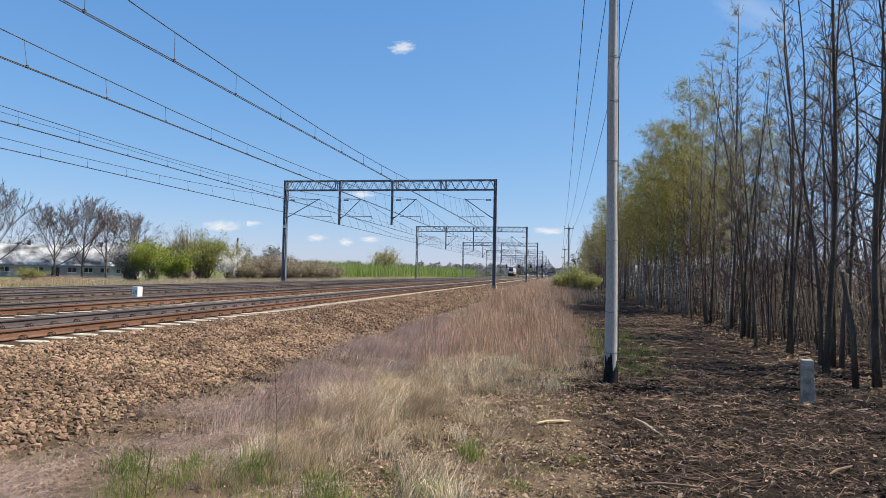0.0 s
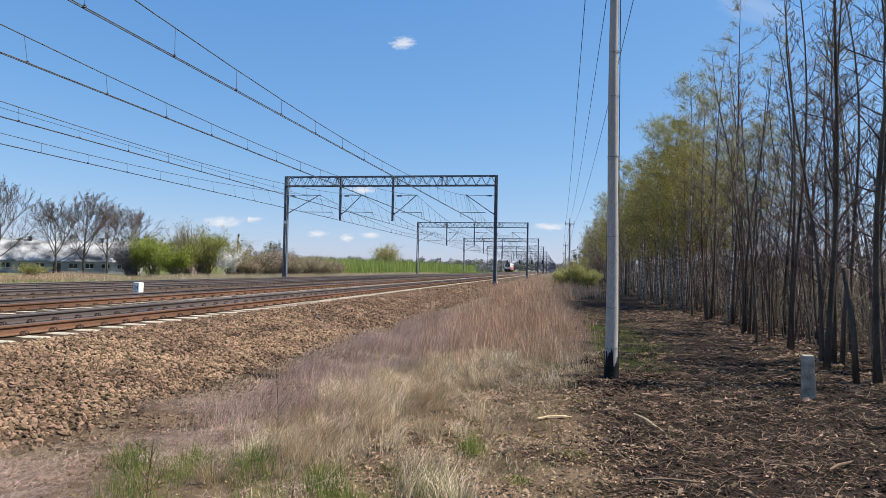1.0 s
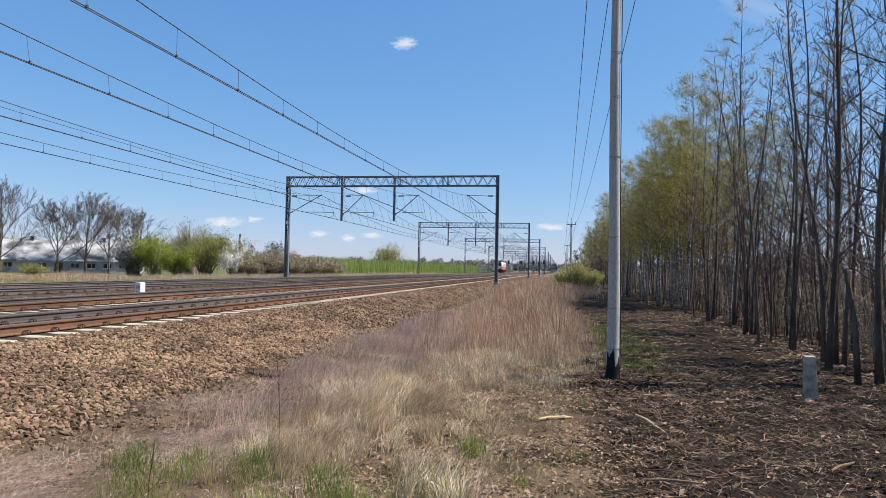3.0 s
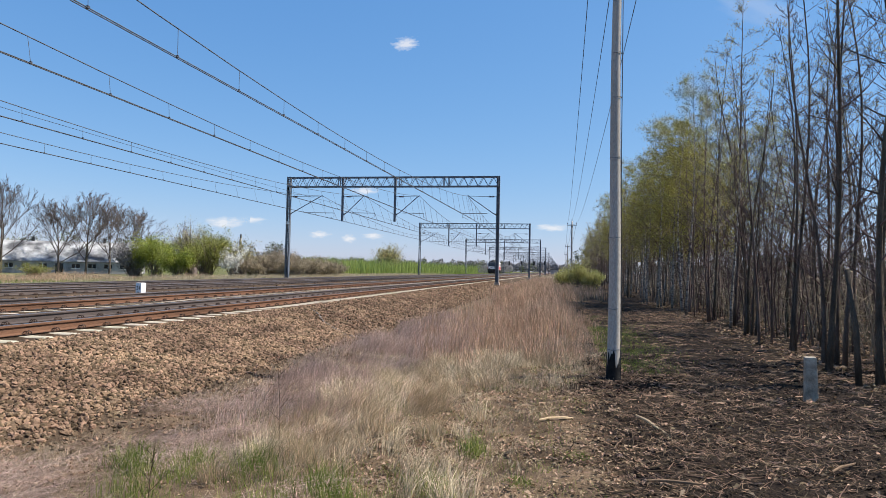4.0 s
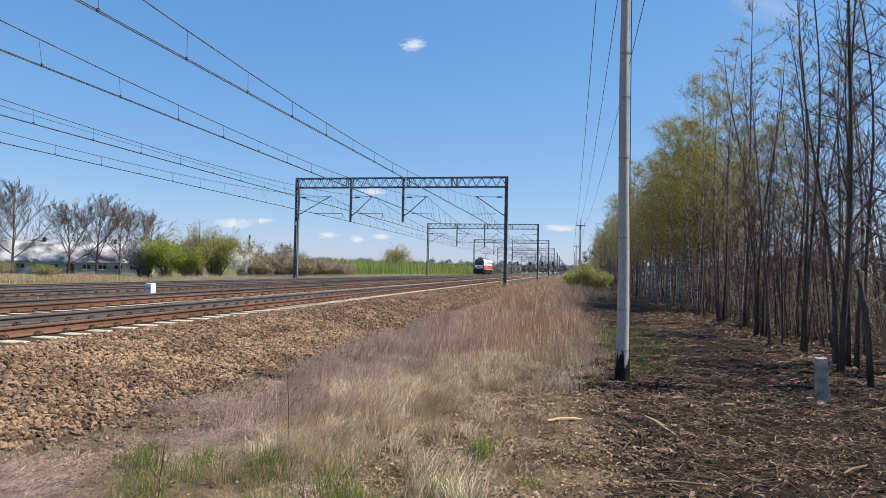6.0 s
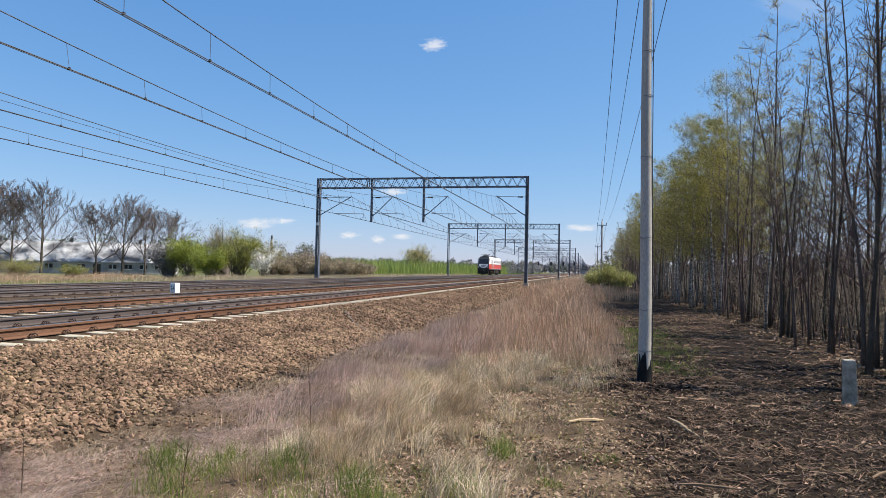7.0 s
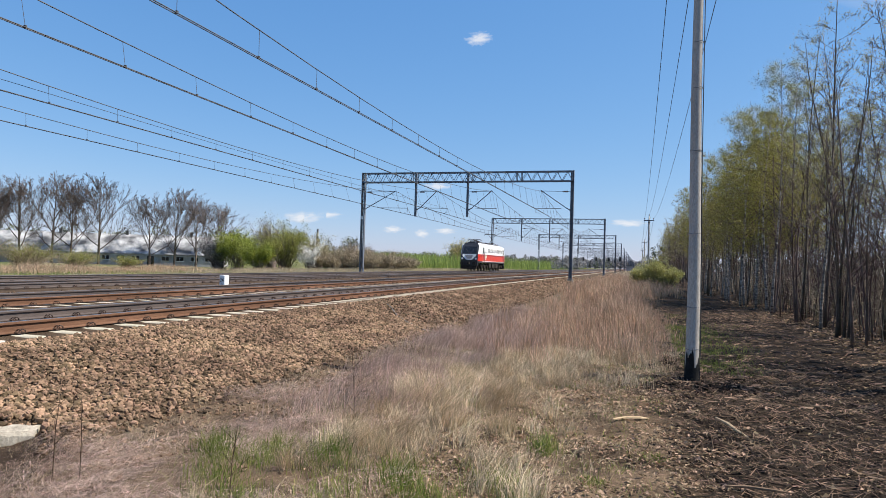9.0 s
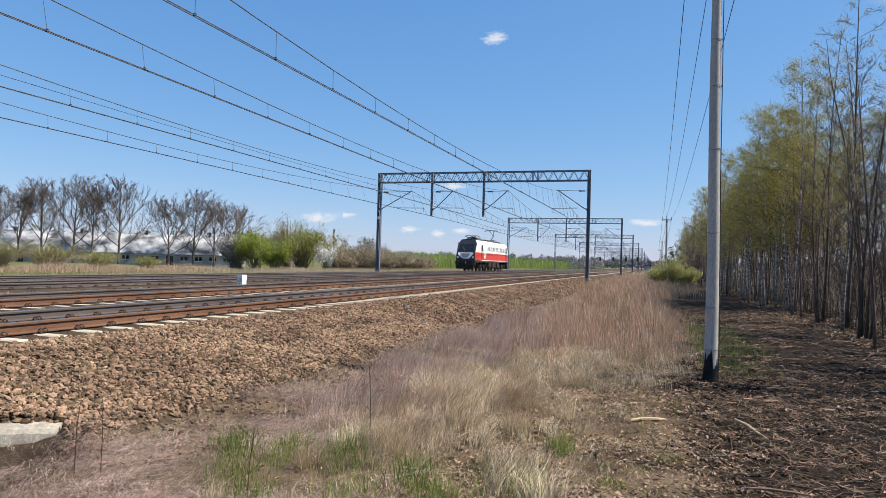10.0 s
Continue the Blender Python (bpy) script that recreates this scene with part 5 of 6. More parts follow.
# the tall green crop
n = 26000
y = 116 + 560 * rng.uniform(0, 1, n) ** 1.7
x = -50 - rng.uniform(0, 1, n) ** 1.6 * np.clip((y - 95) * 0.5, 8, 60)
hgt = rng.uniform(4.2, 5.6, n) * np.clip(0.75 + (y - 116) / 250, 0.75, 1.1)
blades("willow_crop", x, y, hgt * rng.uniform(0.55, 1.05, n), rng.uniform(0.08, 0.2, n), 0.32, (0, 0), M["leaf_field"], "tall dense green willow crop", "willow crop")

# wood chips, sticks and dead leaves on the cleared ground
def sticks(name, n, x0, x1, y0, y1, l0, l1, r0, r1, material, label, flat=0.12):
    x, y = scatter(n, x0, x1, y0, y1)
    keep = rng.uniform(0, 1, n) < np.clip(0.55 + 0.6 * lump(x, y, 0.9, 4.0), 0.12, 1) * np.clip((x - 0.1 - 0.3 * lump(x, y, 1.3)) / 0.5, 0.03, 1)
    x, y = x[keep], y[keep]
    n = len(x)
    a, l, r = rng.uniform(0, 3.14, n), rng.uniform(l0, l1, n) ** 1.0, rng.uniform(r0, r1, n)
    t = rng.normal(0, flat, n)
    d = np.stack([np.cos(a), np.sin(a), t], 1) * l[:, None] * 0.5
    s = np.stack([-np.sin(a), np.cos(a), np.zeros(n)], 1) * r[:, None]
    c = np.stack([x, y, ground_z(x, y) + r * 0.6 + np.abs(t) * l * 0.4], 1)
    up_ = np.stack([np.zeros(n), np.zeros(n), r * 0.9], 1)
    bend = np.stack([rng.normal(0, 0.05, n) * l, rng.normal(0, 0.05, n) * l, np.zeros(n)], 1)
    v = np.stack([c - d - s, c - d + s, c - d + up_, c + bend - s, c + bend + s, c + bend + up_ * 1.2, c + d - s * 0.6, c + d + s * 0.6, c + d + up_ * 0.6], 1).reshape(-1, 3)
    i = 9 * np.arange(n)[:, None]
    q = np.array([[0, 1, 4, 3], [1, 2, 5, 4], [2, 0, 3, 5], [3, 4, 7, 6], [4, 5, 8, 7], [5, 3, 6, 8]])
    f = (i[:, :, None] + q[None]).reshape(-1, 4)
    return tagged(put(name, from_arrays(name, v, f), material), label, "wood litter", kind="stuff")


sticks("wood_chips", 48000, 0.2, 7.5, 9.0, 32, 0.03, 0.22, 0.004, 0.010, M["chip"], "pale split wood chips strewn on dark earth")
sticks("mulch", 90000, -0.3, 6.5, 2.5, 12.0, 0.012, 0.11, 0.0018, 0.005, M["chip"], "shredded wood mulch on dark earth", 0.3)
sticks("dead_sticks", 32000, -0.2, 8.5, 2.5, 36, 0.08, 0.5, 0.002, 0.006, M["stick"], "dead sticks and brushwood on the cleared ground", 0.1)
sticks("dead_sticks", 2500, 0.5, 9.0, 28, 90, 0.3, 1.0, 0.01, 0.02, M["stick"], "dead sticks under the trees", 0.1)


def leaves_on(name, n, x0, x1, y0, y1, size, label, keepf):
    x, y = scatter(n, x0, x1, y0, y1)
    keep = rng.uniform(0, 1, n) < keepf(x, y)
    x, y = x[keep], y[keep]
    n = len(x)
    c = np.stack([x, y, ground_z(x, y) + 0.018], 1)
    a = rng.uniform(0, 6.28, n)
    s = size * rng.uniform(0.5, 1.3, n)
    u = np.stack([np.cos(a), np.sin(a), rng.normal(0, 0.35, n)], 1) * s[:, None]
    w = np.stack([-np.sin(a), np.cos(a), rng.normal(0, 0.35, n)], 1) * s[:, None] * 0.5
    lift = np.stack([np.zeros(n), np.zeros(n), s * 0.35], 1)
    v = np.stack([c - u, c - w + lift, c + u, c + w + lift], 1).reshape(-1, 3)
    i = 4 * np.arange(n)
    f = np.concatenate([np.stack([i, i + 1, i + 2], 1), np.stack([i, i + 2, i + 3], 1)])
    return tagged(put(name, from_arrays(name, v, f), M["litter"]), label, "dead leaves", kind="stuff")


x, y = scatter(15000, -0.1, 6.0, 3.0, 13)
r = rng.uniform(0.008, 0.045, len(x)) * np.clip((x + 0.1) / 0.6, 0.3, 1) * np.clip(0.5 + 0.6 * lump(x, y, 1.1, 6.0), 0.3, 1.2)
v, f = stones(x, y, ground_z(x, y), r)
tagged(put("earth_clods", from_arrays("earth_clods", v, f), M["clod"]), "dark clods of churned earth", "earth", kind="stuff")
leaves_on("dead_leaves", 26000, -3.0, 6.5, 3.0, 14, 0.028, "curled brown dead leaves on the ground", lambda x, y: np.clip(0.45 + 0.6 * lump(x, y, 1.5, 7.0), 0.04, 1) * np.where(x > 0.4, 0.25, np.where(x < -1.6, 0.35, 1.0)))
leaves_on("dead_leaves", 15000, -1.7, 0.7, 3.6, 10.5, 0.02, "pale curled dead leaves at the edge of the grass", lambda x, y: np.clip(0.6 + 0.6 * lump(x, y, 2.1, 2.0), 0.1, 1))
leaves_on("dead_leaves", 12000, 4.4, 14, 8, 40, 0.06, "dead leaves under the trees", lambda x, y: 0.8 + 0 * x)
# two split branches lying on the earth
for x, y, l, yaw, r, wood_ in ((0.96, 7.41, 0.75, -72, 0.018, M["fresh_wood"]), (-0.03, 7.41, 0.48, 37, 0.018, M["fresh_wood"]), (0.9, 5.4, 0.5, 8, 0.012, M["chip"]), (2.4, 6.2, 0.6, 50, 0.012, M["chip"])):
    g = Geo()
    g.tube([(-l / 2, 0, 0), (-l / 6, 0.015, 0.01), (l / 5, -0.01, 0.015), (l / 2, 0.02, 0.0)], [r * 0.6, r, r * 0.9, r * 0.35], 6)
    tagged(put("split_branch", g, wood_), "pale split branch lying on dark earth", "branch", "loose branches").matrix_basis = pose(x, y, 0.04, 0, 3, yaw)
# dead stalks close to the ballast
for x, y, h, yaw in ((-4.1, 3.9, 0.75, 10), (-3.95, 4.0, 0.6, 120), (-2.45, 5.6, 0.85, 200), (-2.6, 3.9, 0.5, 40)):
    g = Geo()
    g.tube([(0, 0, -0.02), (0.01, 0, h * 0.5), (0.04, 0.02, h)], [0.004, 0.003, 0.0015], 5)
    for k in range(5):
        z = h * (0.35 + 0.12 * k)
        g.tube([(0.012, 0, z), (0.012 + 0.1 * math.cos(k * 2.4), 0.1 * math.sin(k * 2.4), z + 0.1)], [0.0025, 0.001], 4)
    tagged(put("dead_stalk", g, M["stick"]), "thin dark dead weed stalk", "weed", "dead stalks").matrix_basis = pose(x, y, float(ground_z(x, y)), 0, 0, yaw)


# ---- distance ----
def wood(name, label, n, x0, x1, y0, y1, h0, h1, size, material):
    """Far trees as clumps of small flakes over thin stems."""
    cx, cy = scatter(n, x0, x1, y0, y1)
    h = rng.uniform(h0, h1, n)
    per = 230
    c = np.repeat(np.stack([cx, cy, h * 0.62], 1), per, 0)
    hh = np.repeat(h, per)
    d = rng.normal(0, 1, (n * per, 3))
    d /= np.linalg.norm(d, axis=1)[:, None]
    rr = rng.uniform(0.3, 1, n * per) ** 0.5
    c = c + d * (rr * hh)[:, None] * np.array([0.3, 0.3, 0.42])
    a = rng.normal(0, 1, (n * per, 3))
    b = rng.normal(0, 1, (n * per, 3))
    s = size * rng.uniform(0.4, 1.2, (n * per, 1))
    v = np.stack([c - a * s, c + b * s, c + a * s], 1).reshape(-1, 3)
    v[:, 2] -= 0.8
    return tagged(put(name, from_arrays(name, v, np.arange(len(v)).reshape(-1, 3)), material), label, "woods", kind="stuff")


wood("far_wood", "distant bare wood on the horizon", 300, -330, -12, 640, 900, 8, 14, 0.6, M["far_wood"])
wood("far_wood", "distant dark green conifers and copses", 60, -260, -20, 560, 800, 7, 13, 0.45, M["far_green"])
wood("far_wood", "distant wood beyond the wood edge", 160, 4, 140, 170, 700, 8, 12, 0.4, M["far_green"])
wood("far_wood", "distant wood across the end of the line", 90, -40, 60, 1000, 1300, 10, 16, 0.6, M["far_wood"])
wood("far_wood", "bare copse behind the barn", 90, -240, -110, 170, 260, 8, 12.5, 0.3, M["far_green"])
wood("far_wood", "far trees beyond the meadow", 220, -900, -200, 420, 800, 8, 14, 0.7, M["far_wood"])
wood("near_copse", "bare bushes beside the line", 26, -38, -29, 300, 420, 5, 8, 0.25, M["far_wood"])
hut = put("lineside_hut", Geo().box((0, 0, 1.4), (3, 3, 2.8)), M["plaster"])
g = Geo()
g.box((0, 0, 2.9), (3.4, 3.4, 0.25))
part("roof", g, M["loco_roof"], hut)
hut.location = (-4.0, 330, 0)
tagged(hut, "small pale lineside hut with a flat roof", "hut")

cloud_m = bpy.data.materials.new("cloud_vapour")
cloud_m.use_nodes = True
n, l = cloud_m.node_tree.nodes, cloud_m.node_tree.links
tc, gr_, nz = n.new("ShaderNodeTexCoord"), n.new("ShaderNodeTexGradient"), n.new("ShaderNodeTexNoise")
gr_.gradient_type = "SPHERICAL"
nz.inputs["Scale"].default_value, nz.inputs["Detail"].default_value = 2.2, 8
mp = n.new("ShaderNodeMapping")
l.new(tc.outputs["Object"], gr_.inputs["Vector"])
oi = n.new("ShaderNodeObjectInfo")
av = n.new("ShaderNodeVectorMath")
l.new(tc.outputs["Object"], av.inputs[0])
l.new(oi.outputs["Location"], av.inputs[1])
l.new(av.outputs[0], nz.inputs["Vector"])
ma, mb = n.new("ShaderNodeMath"), n.new("ShaderNodeMapRange")
ma.operation = "MULTIPLY_ADD"
ma.inputs[1].default_value = 1.3
l.new(nz.outputs["Fac"], ma.inputs[0])
l.new(gr_.outputs["Fac"], ma.inputs[2])
mb.inputs["From Min"].default_value, mb.inputs["From Max"].default_value = 0.83, 1.45
mb.inputs["To Max"].default_value = 0.7
l.new(ma.outputs[0], mb.inputs["Value"])
# the clouds' sunlit white is emitted by the flat cards themselves
em, tp, mxs = n.new("ShaderNodeEmission"), n.new("ShaderNodeBsdfTransparent"), n.new("ShaderNodeMixShader")
em.inputs["Color"].default_value, em.inputs["Strength"].default_value = (0.93, 0.92, 0.93, 1), 0.6
l.new(mb.outputs["Result"], mxs.inputs["Fac"])
l.new(tp.outputs[0], mxs.inputs[1])
l.new(em.outputs[0], mxs.inputs[2])
l.new(mxs.outputs[0], n["Material Output"].inputs["Surface"])
CARD = Geo()
CARD.v, CARD.f = [(-1, 0, -1), (1, 0, -1), (1, 0, 1), (-1, 0, 1)], [[0, 1, 2, 3]]
CARD = CARD.mesh("cloud")
CARD.materials.append(cloud_m)
for x, z, w, h in ((-543, 778, 62, 30), (-1195, 155, 95, 30), (-1105, 166, 85, 18), (-677, 270, 62, 20), (-838, 117, 50, 16), (-730, 103, 36, 18), (-643, 113, 50, 14), (-33, 147, 75, 16)):
    cl = tagged(new("cloud", CARD), "small white fair-weather cloud in blue sky", "cloud", kind="structure")
    cl.location, cl.scale = (x, 2200, z), (w, 1, h)
thin = cloud_m.copy()
thin.name = "thin_cloud_vapour"
for node in thin.node_tree.nodes:
    if node.type == "MAP_RANGE":
        node.inputs["To Max"].default_value = 0.16
wisp = CARD.copy()
wisp.materials[0] = thin
cl = tagged(new("cloud", wisp), "thin white wisp of high cloud", "cloud", kind="structure")
cl.matrix_basis = pose(600, 2200, 850, 0, 25, 0) @ Matrix.Diagonal((230, 1, 70, 1))


# ---- locomotive ----
def locomotive():
    """Six-axle electric locomotive; origin on the rails under its nose, body towards +y."""
    th = tagged(new("locomotive"), "red and white six-axle electric locomotive with a dark nose, running", "locomotive")
    LEN, W = 19.6, 1.49

    def ring(y, w, z0, z1, inset=0.0, round_=0.12):
        return [(-w, y, z0), (w, y, z0), (w, y, z1 - round_), (w - inset - round_ * 0.7, y, z1), (-w + inset + round_ * 0.7, y, z1), (-w, y, z1 - round_)]

    def nose(z):
        """How far the nose leans back at height z."""
        return 0.25 + 0.10 * max(0, 1.9 - z) if z < 1.9 else 0.25 + (z - 1.9) * 0.62

    def shell(z0, z1, inset, round_):
        rings = []
        for y, k in ((0.0, 0.80), (0.35, 0.88), (0.9, 0.95), (1.7, 1.0), (LEN - 1.7, 1.0), (LEN - 0.9, 0.95), (LEN - 0.35, 0.88), (LEN, 0.80)):
            rings.append(ring(y, W * k, z0, z1, inset, round_))
        for i, rg in enumerate(rings):
            out = []
            for x, y, z in rg:
                f_ = nose(z)
                t = max(0.0, 1 - min(y, LEN - y) / 2.2)
                out.append((x, y + (f_ * t if y < LEN / 2 else -f_ * t), z))
            rings[i] = out
        return Geo().loft(rings)

    part("underframe", shell(1.16, 1.38, 0, 0.02), M["loco_dark"], th, "dark anthracite underframe")
    lower = part("lower_body", shell(1.38, 2.36, 0, 0.01), M["loco_red"], th, "gloss red lower body")
    upper = part("upper_body", shell(2.36, 3.90, 0.2, 0.3), M["loco_white"], th, "gloss white upper body")
    for s in (0, 1):
        flip = pose(0, 0, 0) if s == 0 else pose(0, LEN, 0, 0, 0, 180)
        # the dark nose mask with windscreen, pale bib, lamps
        g = Geo()
        hw = 1.2
        def fr(x, z, d=0.03):
            return (x, nose(z) - d, z)
        g.loft([[fr(-hw, 0.75), fr(hw, 0.75), fr(hw, 0.75, -0.4), fr(-hw, 0.75, -0.4)],
                [fr(-hw - 0.02, 1.5), fr(hw + 0.02, 1.5), fr(hw + 0.02, 1.5, -0.4), fr(-hw - 0.02, 1.5, -0.4)],
                [fr(-hw, 2.3), fr(hw, 2.3), fr(hw, 2.3, -0.5), fr(-hw, 2.3, -0.5)],
                [fr(-hw, 3.5), fr(hw, 3.5), fr(hw, 3.5, -0.6), fr(-hw, 3.5, -0.6)],
                [fr(-hw + 0.34, 3.98), fr(hw - 0.34, 3.98), fr(hw - 0.34, 3.98, -0.6), fr(-hw + 0.34, 3.98, -0.6)]])
        mask = part("nose_mask", g, M["loco_dark"], th, "dark anthracite cab front", flip)
        g = Geo()
        g.loft([[fr(-0.98, 2.46, 0.05), fr(0.98, 2.46, 0.05), fr(0.98, 2.46, 0.02), fr(-0.98, 2.46, 0.02)],
                [fr(-0.9, 3.42, 0.05), fr(0.9, 3.42, 0.05), fr(0.9, 3.42, 0.02), fr(-0.9, 3.42, 0.02)]])
        part("windscreen", g, M["dark_glass"], mask, "dark tilted windscreen")
        for sx in (-1, 1):
            g = Geo()
            g.loft([[fr(0.0, 1.5, 0.06), fr(0.0, 2.32, 0.06), fr(0.0, 2.32, 0.02), fr(0.0, 1.5, 0.02)],
                    [fr(0.45 * sx, 1.56, 0.06), fr(0.45 * sx, 2.32, 0.06), fr(0.45 * sx, 2.32, 0.02), fr(0.45 * sx, 1.56, 0.02)],
                    [fr(0.96 * sx, 2.1, 0.06), fr(0.96 * sx, 2.32, 0.06), fr(0.96 * sx, 2.32, 0.02), fr(0.96 * sx, 2.1, 0.02)]])
            part("bib", g, M["loco_white"], mask, "white bib under the windscreen")
            g = Geo()
            g.tube([fr(0.98 * sx, 1.72, 0.09), fr(0.98 * sx, 1.72, 0.0)], 0.13, 14)
            part("headlight", g, M["lamp_glass"], mask, "round headlamp")
            g = Geo()
            g.tube([(0.88 * sx, -0.35, 1.04), (0.88 * sx, 0.35, 1.04)], 0.10, 12)
            g.tube([(0.88 * sx, -0.42, 1.04), (0.88 * sx, -0.35, 1.04)], 0.24, 16)
            part("buffer", g, M["loco_frame"], mask, "round steel buffer")
            g = Geo()
            g.bar(fr(0.1 * sx, 2.45, 0.08), fr(0.55 * sx, 3.0, 0.08), 0.025)
            part("wiper", g, M["black"], mask)
        g = Geo()
        g.loft([[fr(-0.32, 1.74, 0.075), fr(0.32, 1.74, 0.075), fr(0.32, 1.74, 0.03), fr(-0.32, 1.74, 0.03)], [fr(-0.6, 2.18, 0.075), fr(0.6, 2.18, 0.075), fr(0.6, 2.18, 0.03), fr(-0.6, 2.18, 0.03)]])
        part("badge", g, M["letter"], mask, "dark winged badge shape")
        g = Geo()
        g.box((0, 0.12, 0.5), (2.3, 0.14, 0.5))
        g.box((0, -0.1, 1.04), (0.28, 0.5, 0.26))
        part("snow_plough", g, M["loco_frame"], mask)
        g = Geo()
        g.box((0, 1.75, 3.98), (1.0, 0.5, 0.16))
        g.tube([(-0.2, 1.48, 4.0), (-0.2, 1.54, 4.0)], 0.09, 10)
        g.tube([(0.2, 1.48, 4.0), (0.2, 1.54, 4.0)], 0.09, 10)
        part("roof_lamp", g, M["loco_dark"], mask, "roof headlamp box")
        for sx in (-1, 1):
            # dark cab corner, side window and door
            g = Geo()
            x = sx * (W + 0.006)
            g.loft([[(x * 0.90, 1.42, 2.3), (x, 2.05, 2.3), (x * 0.97, 2.05, 2.3), (x * 0.87, 1.42, 2.3)], [(x * 0.90, 1.75, 3.5), (x, 2.15, 3.5), (x * 0.97, 2.15, 3.5), (x * 0.87, 1.75, 3.5)]])
            g.box((x, 2.75, 2.92), (0.02, 0.62, 0.8))
            part("cab_window", g, M["dark_glass"], upper, "dark cab side window", flip)
            g = Geo()
            for yy_ in (2.38, 3.12):
                g.tube([(x + 0.03 * sx, yy_, 1.2), (x + 0.03 * sx, yy_, 2.7)], 0.018, 6)
            part("grab_rail", g, M["steel"], upper, "", flip)
    # flank: shield, lettering bars, skirt louvres
    for sx in (-1, 1):
        x = sx * (W + 0.008)
        g = Geo()
        g.loft([[(x, y, z) for y, z in ((3.4, 2.98), (4.9, 2.98), (4.8, 2.0), (4.15, 1.5), (3.5, 2.0))], [(x + 0.012 * sx, y, z) for y, z in ((3.4, 2.98), (4.9, 2.98), (4.8, 2.0), (4.15, 1.5), (3.5, 2.0))]])
        part("shield", g, M["loco_white"], lower, "pale shield emblem")
        g = Geo()
        g.loft([[(x + 0.013 * sx, y, z) for y, z in ((3.85, 2.3), (4.45, 2.3), (4.42, 2.0), (4.15, 1.8), (3.88, 2.0))], [(x + 0.02 * sx, y, z) for y, z in ((3.85, 2.3), (4.45, 2.3), (4.42, 2.0), (4.15, 1.8), (3.88, 2.0))]])
        part("shield_field", g, M["gold"], lower, "ochre field of the emblem")
        g = Geo()
        y = 5.5
        for wd in (0.55, 0.5, 0.5, 0.22, 0.5, 0.6, 0.55, 0.5, 0.6, 0.55, 0.5, 0.25, 0.5, 0.5):
            g.box((x, y + wd / 2, 2.95), (0.016, wd * 0.2, 0.5))
            g.box((x, y + wd * 0.85, 2.95), (0.016, wd * 0.16, 0.5))
            g.box((x, y + wd * 0.6, 3.15), (0.016, wd * 0.6, 0.1))
            y += wd + 0.3
        part("lettering", g, M["letter"], upper, "grey letter bars")
        g = Geo()
        for k in range(9):
            g.box((x, 5.2 + 1.15 * k, 3.52), (0.02, 0.8, 0.16))
        part("vent_strip", g, M["loco_white"], upper)
        g = Geo()
        g.box((x, LEN / 2, 1.37), (0.05, LEN - 4.2, 0.07))
        part("sill_strip", g, M["loco_white"], lower, "thin pale sill line")
        for y, w_ in ((7.4, 1.6), (9.8, 1.9), (12.1, 1.6)):
            g = Geo()
            g.box((sx * 1.28, y, 0.78), (0.32, w_, 0.62))
            part("equipment_box", bevelled(g, 0.03), M["loco_frame"], th)
    # roof
    g = Geo()
    g.loft([[(-0.95, 2.2, 3.84), (0.95, 2.2, 3.84), (0.9, 2.4, 4.0), (-0.9, 2.4, 4.0)], [(-0.95, LEN - 2.2, 3.84), (0.95, LEN - 2.2, 3.84), (0.9, LEN - 2.4, 4.0), (-0.9, LEN - 2.4, 4.0)]])
    for y, w_, l_, h_ in ((4.2, 1.3, 1.6, 0.2), (6.6, 1.1, 1.8, 0.16), (9.6, 1.5, 2.6, 0.2), (15.8, 1.3, 1.2, 0.16)):
        g.box((0, y, 4.0 + h_ / 2), (w_, l_, h_))
    roof = part("roof", g, M["loco_roof"], th, "dark grey roof with equipment")
    for y in (3.0, 5.4, 8.0, 11.6, 12.4, 15.0, 16.6):
        for sx in (-0.55, 0.55):
            g = Geo()
            for k in range(4):
                g.tube([(sx, y, 4.0 + 0.06 * k), (sx, y, 4.05 + 0.06 * k)], [0.09, 0.06], 8)
            part("roof_insulator", g, M["insulator"], roof)
    # pantographs: the front one folded, the rear one raised
    for y0, raised in ((3.6, False), (13.9, True)):
        g = Geo()
        for sx in (-0.5, 0.5):
            g.bar((sx, y0 - 0.9, 4.28), (sx, y0 + 0.9, 4.28), 0.07)
        for yy_ in (-0.9, 0.9):
            g.bar((-0.5, y0 + yy_, 4.28), (0.5, y0 + yy_, 4.28), 0.07)
        top = 5.76 if raised else 4.55
        knee = (0, y0 + 1.0, 4.95) if raised else (0, y0 + 1.2, 4.42)
        head = (0, y0 - 0.35, top - 0.08)
        g.tube([(0, y0 - 0.7, 4.32), knee], 0.055, 8)
        for sx in (-0.3, 0.3):
            g.tube([knee, (sx, head[1], head[2])], 0.032, 6)
        pn = part("pantograph", g, M["loco_frame"], roof, "raised single-arm pantograph" if raised else "folded single-arm pantograph")
        g = Geo()
        for dy in (-0.18, 0.18):
            g.tube([(-0.98, head[1] + dy, top - 0.2), (-0.72, head[1] + dy, top - 0.03), (0.72, head[1] + dy, top - 0.03), (0.98, head[1] + dy, top - 0.2)], 0.028, 6)
        g.bar((-0.45, head[1] - 0.18, top - 0.07), (-0.45, head[1] + 0.18, top - 0.07), 0.04)
        g.bar((0.45, head[1] - 0.18, top - 0.07), (0.45, head[1] + 0.18, top - 0.07), 0.04)
        part("collector_head", g, M["loco_frame"], pn)
    # bogies and wheelsets
    wheels = []
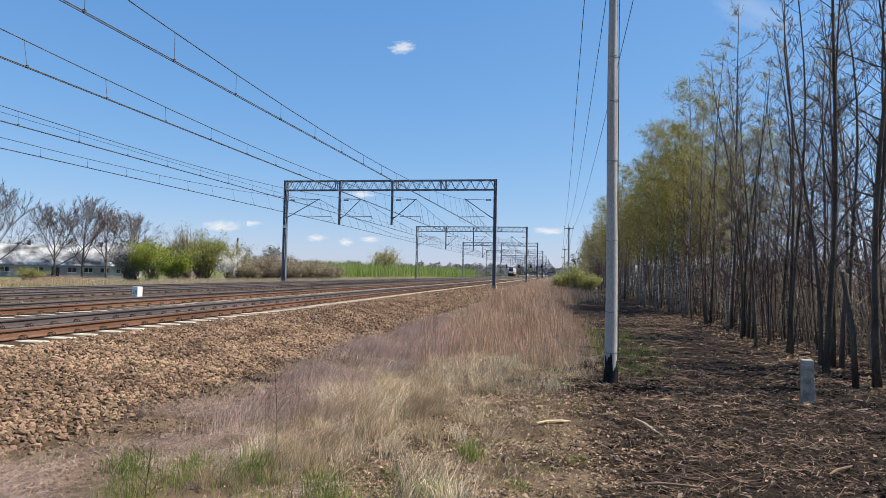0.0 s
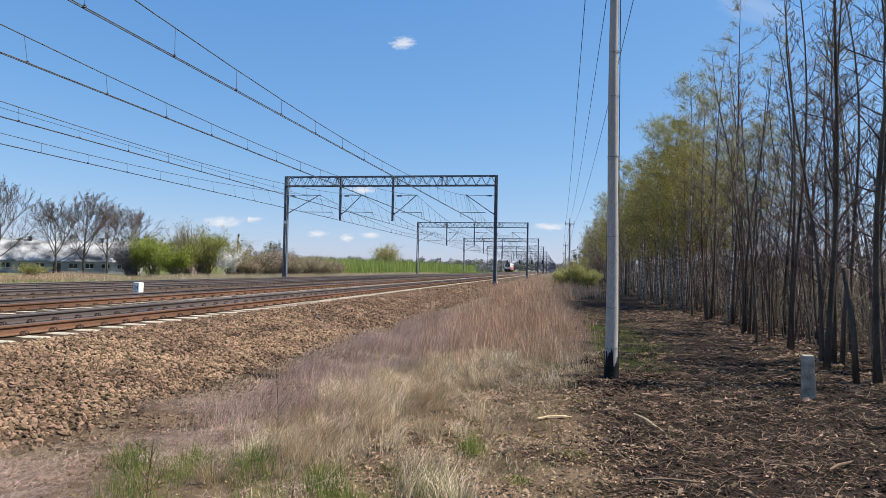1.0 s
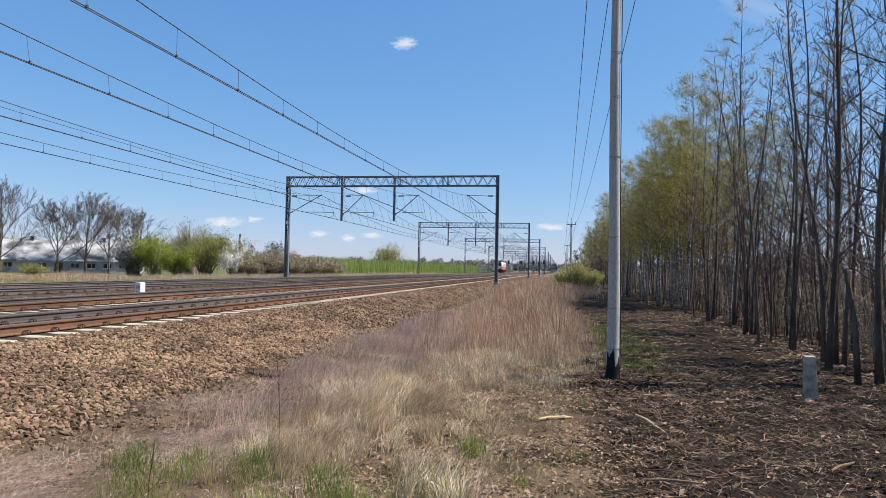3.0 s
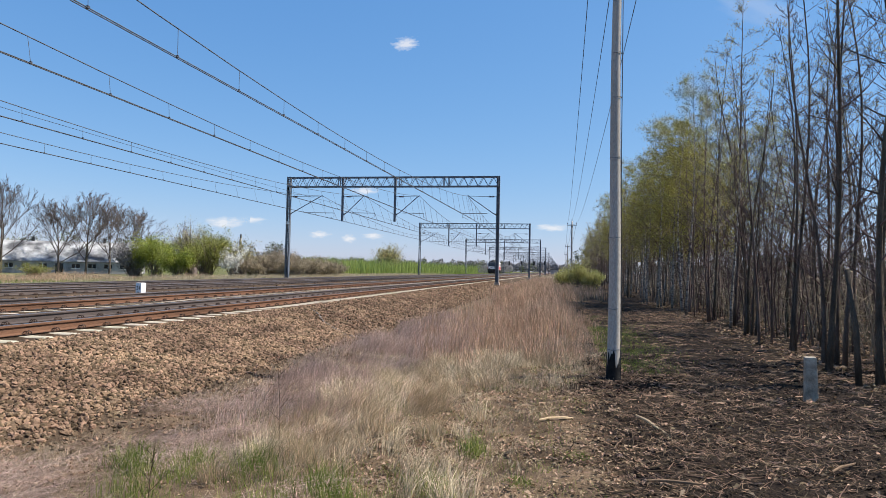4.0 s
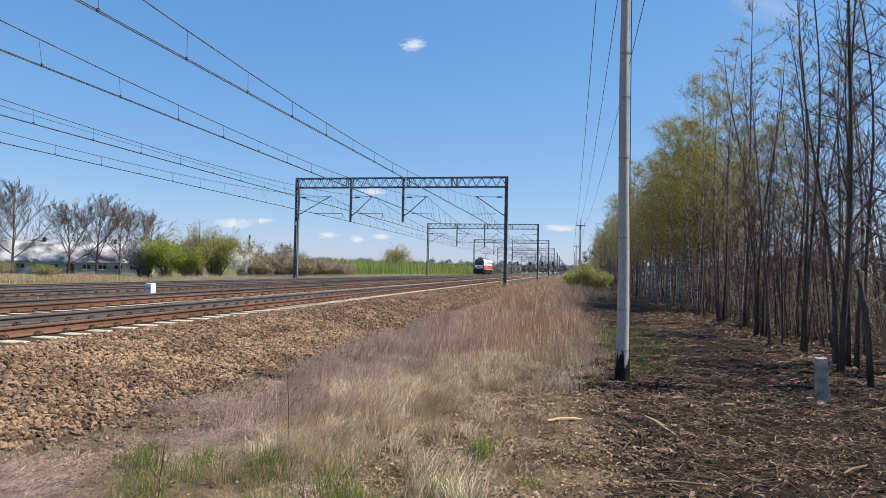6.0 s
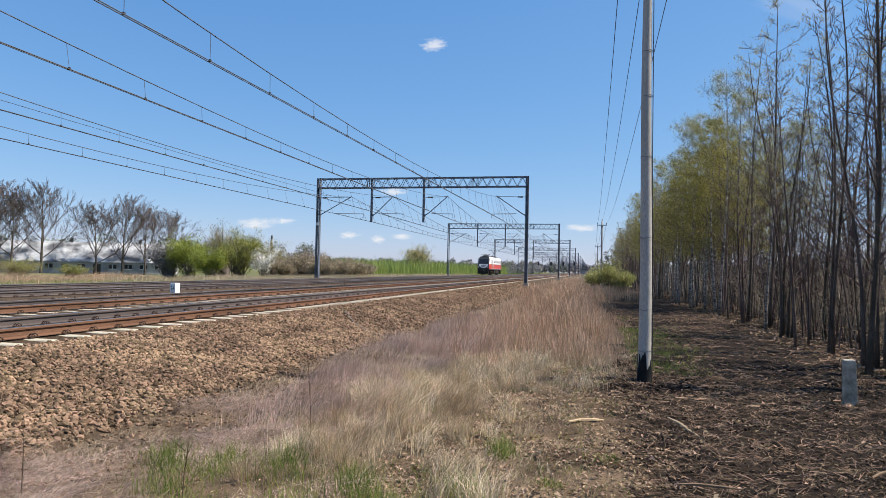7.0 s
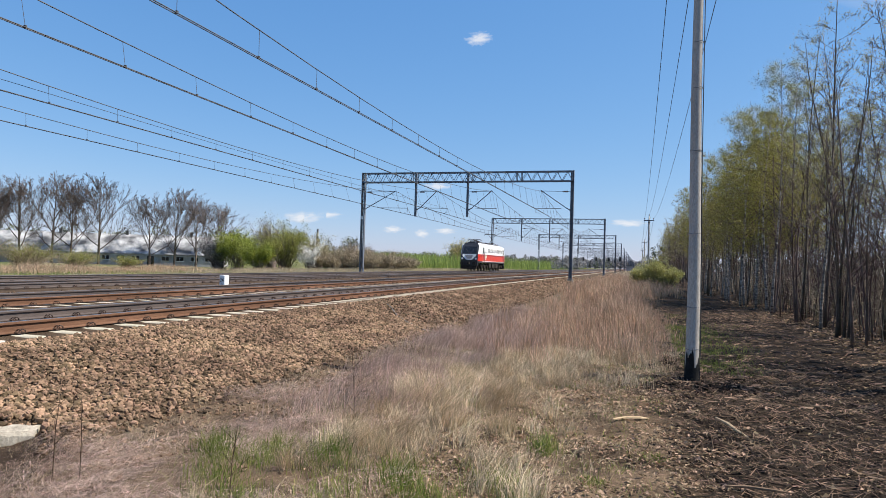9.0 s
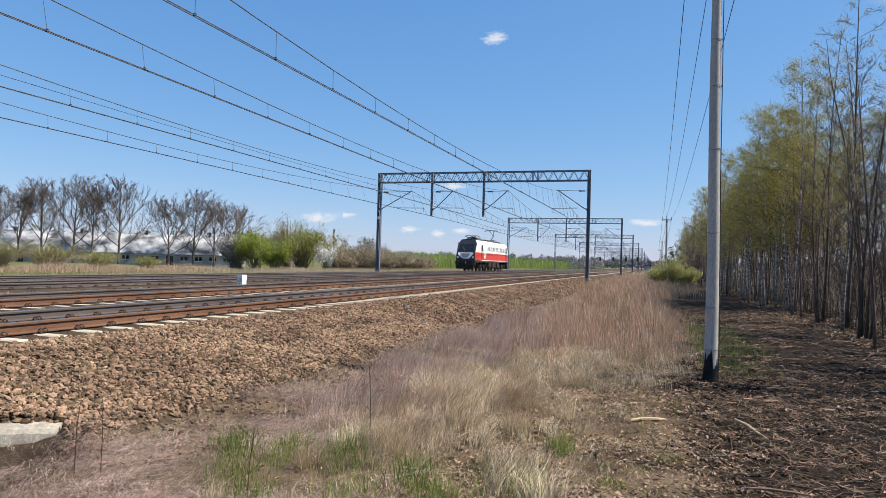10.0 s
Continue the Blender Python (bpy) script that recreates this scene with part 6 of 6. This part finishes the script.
    for c in (4.6, LEN - 4.6):
        g = Geo()
        for sx in (-1, 1):
            g.box((sx * 1.05, c, 0.78), (0.16, 5.2, 0.26))
            for k in (-1.85, 0, 1.85):
                g.box((sx * 1.12, c + k, 0.6), (0.28, 0.42, 0.42))
                for d in (-0.45, 0.45):
                    g.tube([(sx * 1.12, c + k + d, 0.66), (sx * 1.12, c + k + d, 0.98)], 0.11, 8)
            for k in (-0.92, 0.92):
                g.tube([(sx * 1.22, c + k - 0.25, 0.55), (sx * 1.22, c + k + 0.25, 1.0)], 0.06, 8)
                g.box((sx * 1.1, c + k, 0.42), (0.14, 0.5, 0.16))
        g.box((0, c, 0.78), (1.9, 0.5, 0.3))
        part("bogie", g, M["loco_frame"], th, "grimy three-axle bogie")
        for k in (-1.85, 0, 1.85):
            ws = Geo()
            ws.tube([(-0.8, 0, 0), (0.8, 0, 0)], 0.09, 10)
            for sx in (-1, 1):
                ws.tube([(sx * 0.69, 0, 0), (sx * 0.72, 0, 0), (sx * 0.73, 0, 0), (sx * 0.82, 0, 0)], [0.655, 0.655, 0.625, 0.615], 28)
                for q in range(6):
                    a = q * math.pi / 3
                    ws.box((sx * 0.83, 0.33 * math.cos(a), 0.33 * math.sin(a)), (0.03, 0.12, 0.12))
            w_ = part("wheelset", ws, M["loco_frame"], th, "steel wheelset", pose(0, c + k, 0.625))
            wheels.append((w_, c + k))
    return th, wheels


loco, wheelsets = locomotive()
SPEED, STOP_T, STOP_Y = 25.1, 9.4, 79.0


def motions():
    """The locomotive runs in on the outermost track; its wheels roll."""
    ax = AXES[3]

    def y_at(t):
        return STOP_Y + SPEED * (STOP_T - min(t, STOP_T))

    times = [0.0, 1.0, 2.0, 3.0, 4.0, 5.0, 6.0, 7.0, 8.0, 9.0, 9.2, STOP_T, 9.6, 10.0]
    walk(loco, [(t, pose(ax, y_at(t), RAIL_TOP)) for t in times])
    for w, c in wheelsets:
        rows = []
        for i in range(301):
            t = i / 30
            rows.append((t, pose(0, c, 0.625, math.degrees((y_at(0) - y_at(t)) / 0.625) % 360, 0, 0)))
        walk(w, rows)


motions()
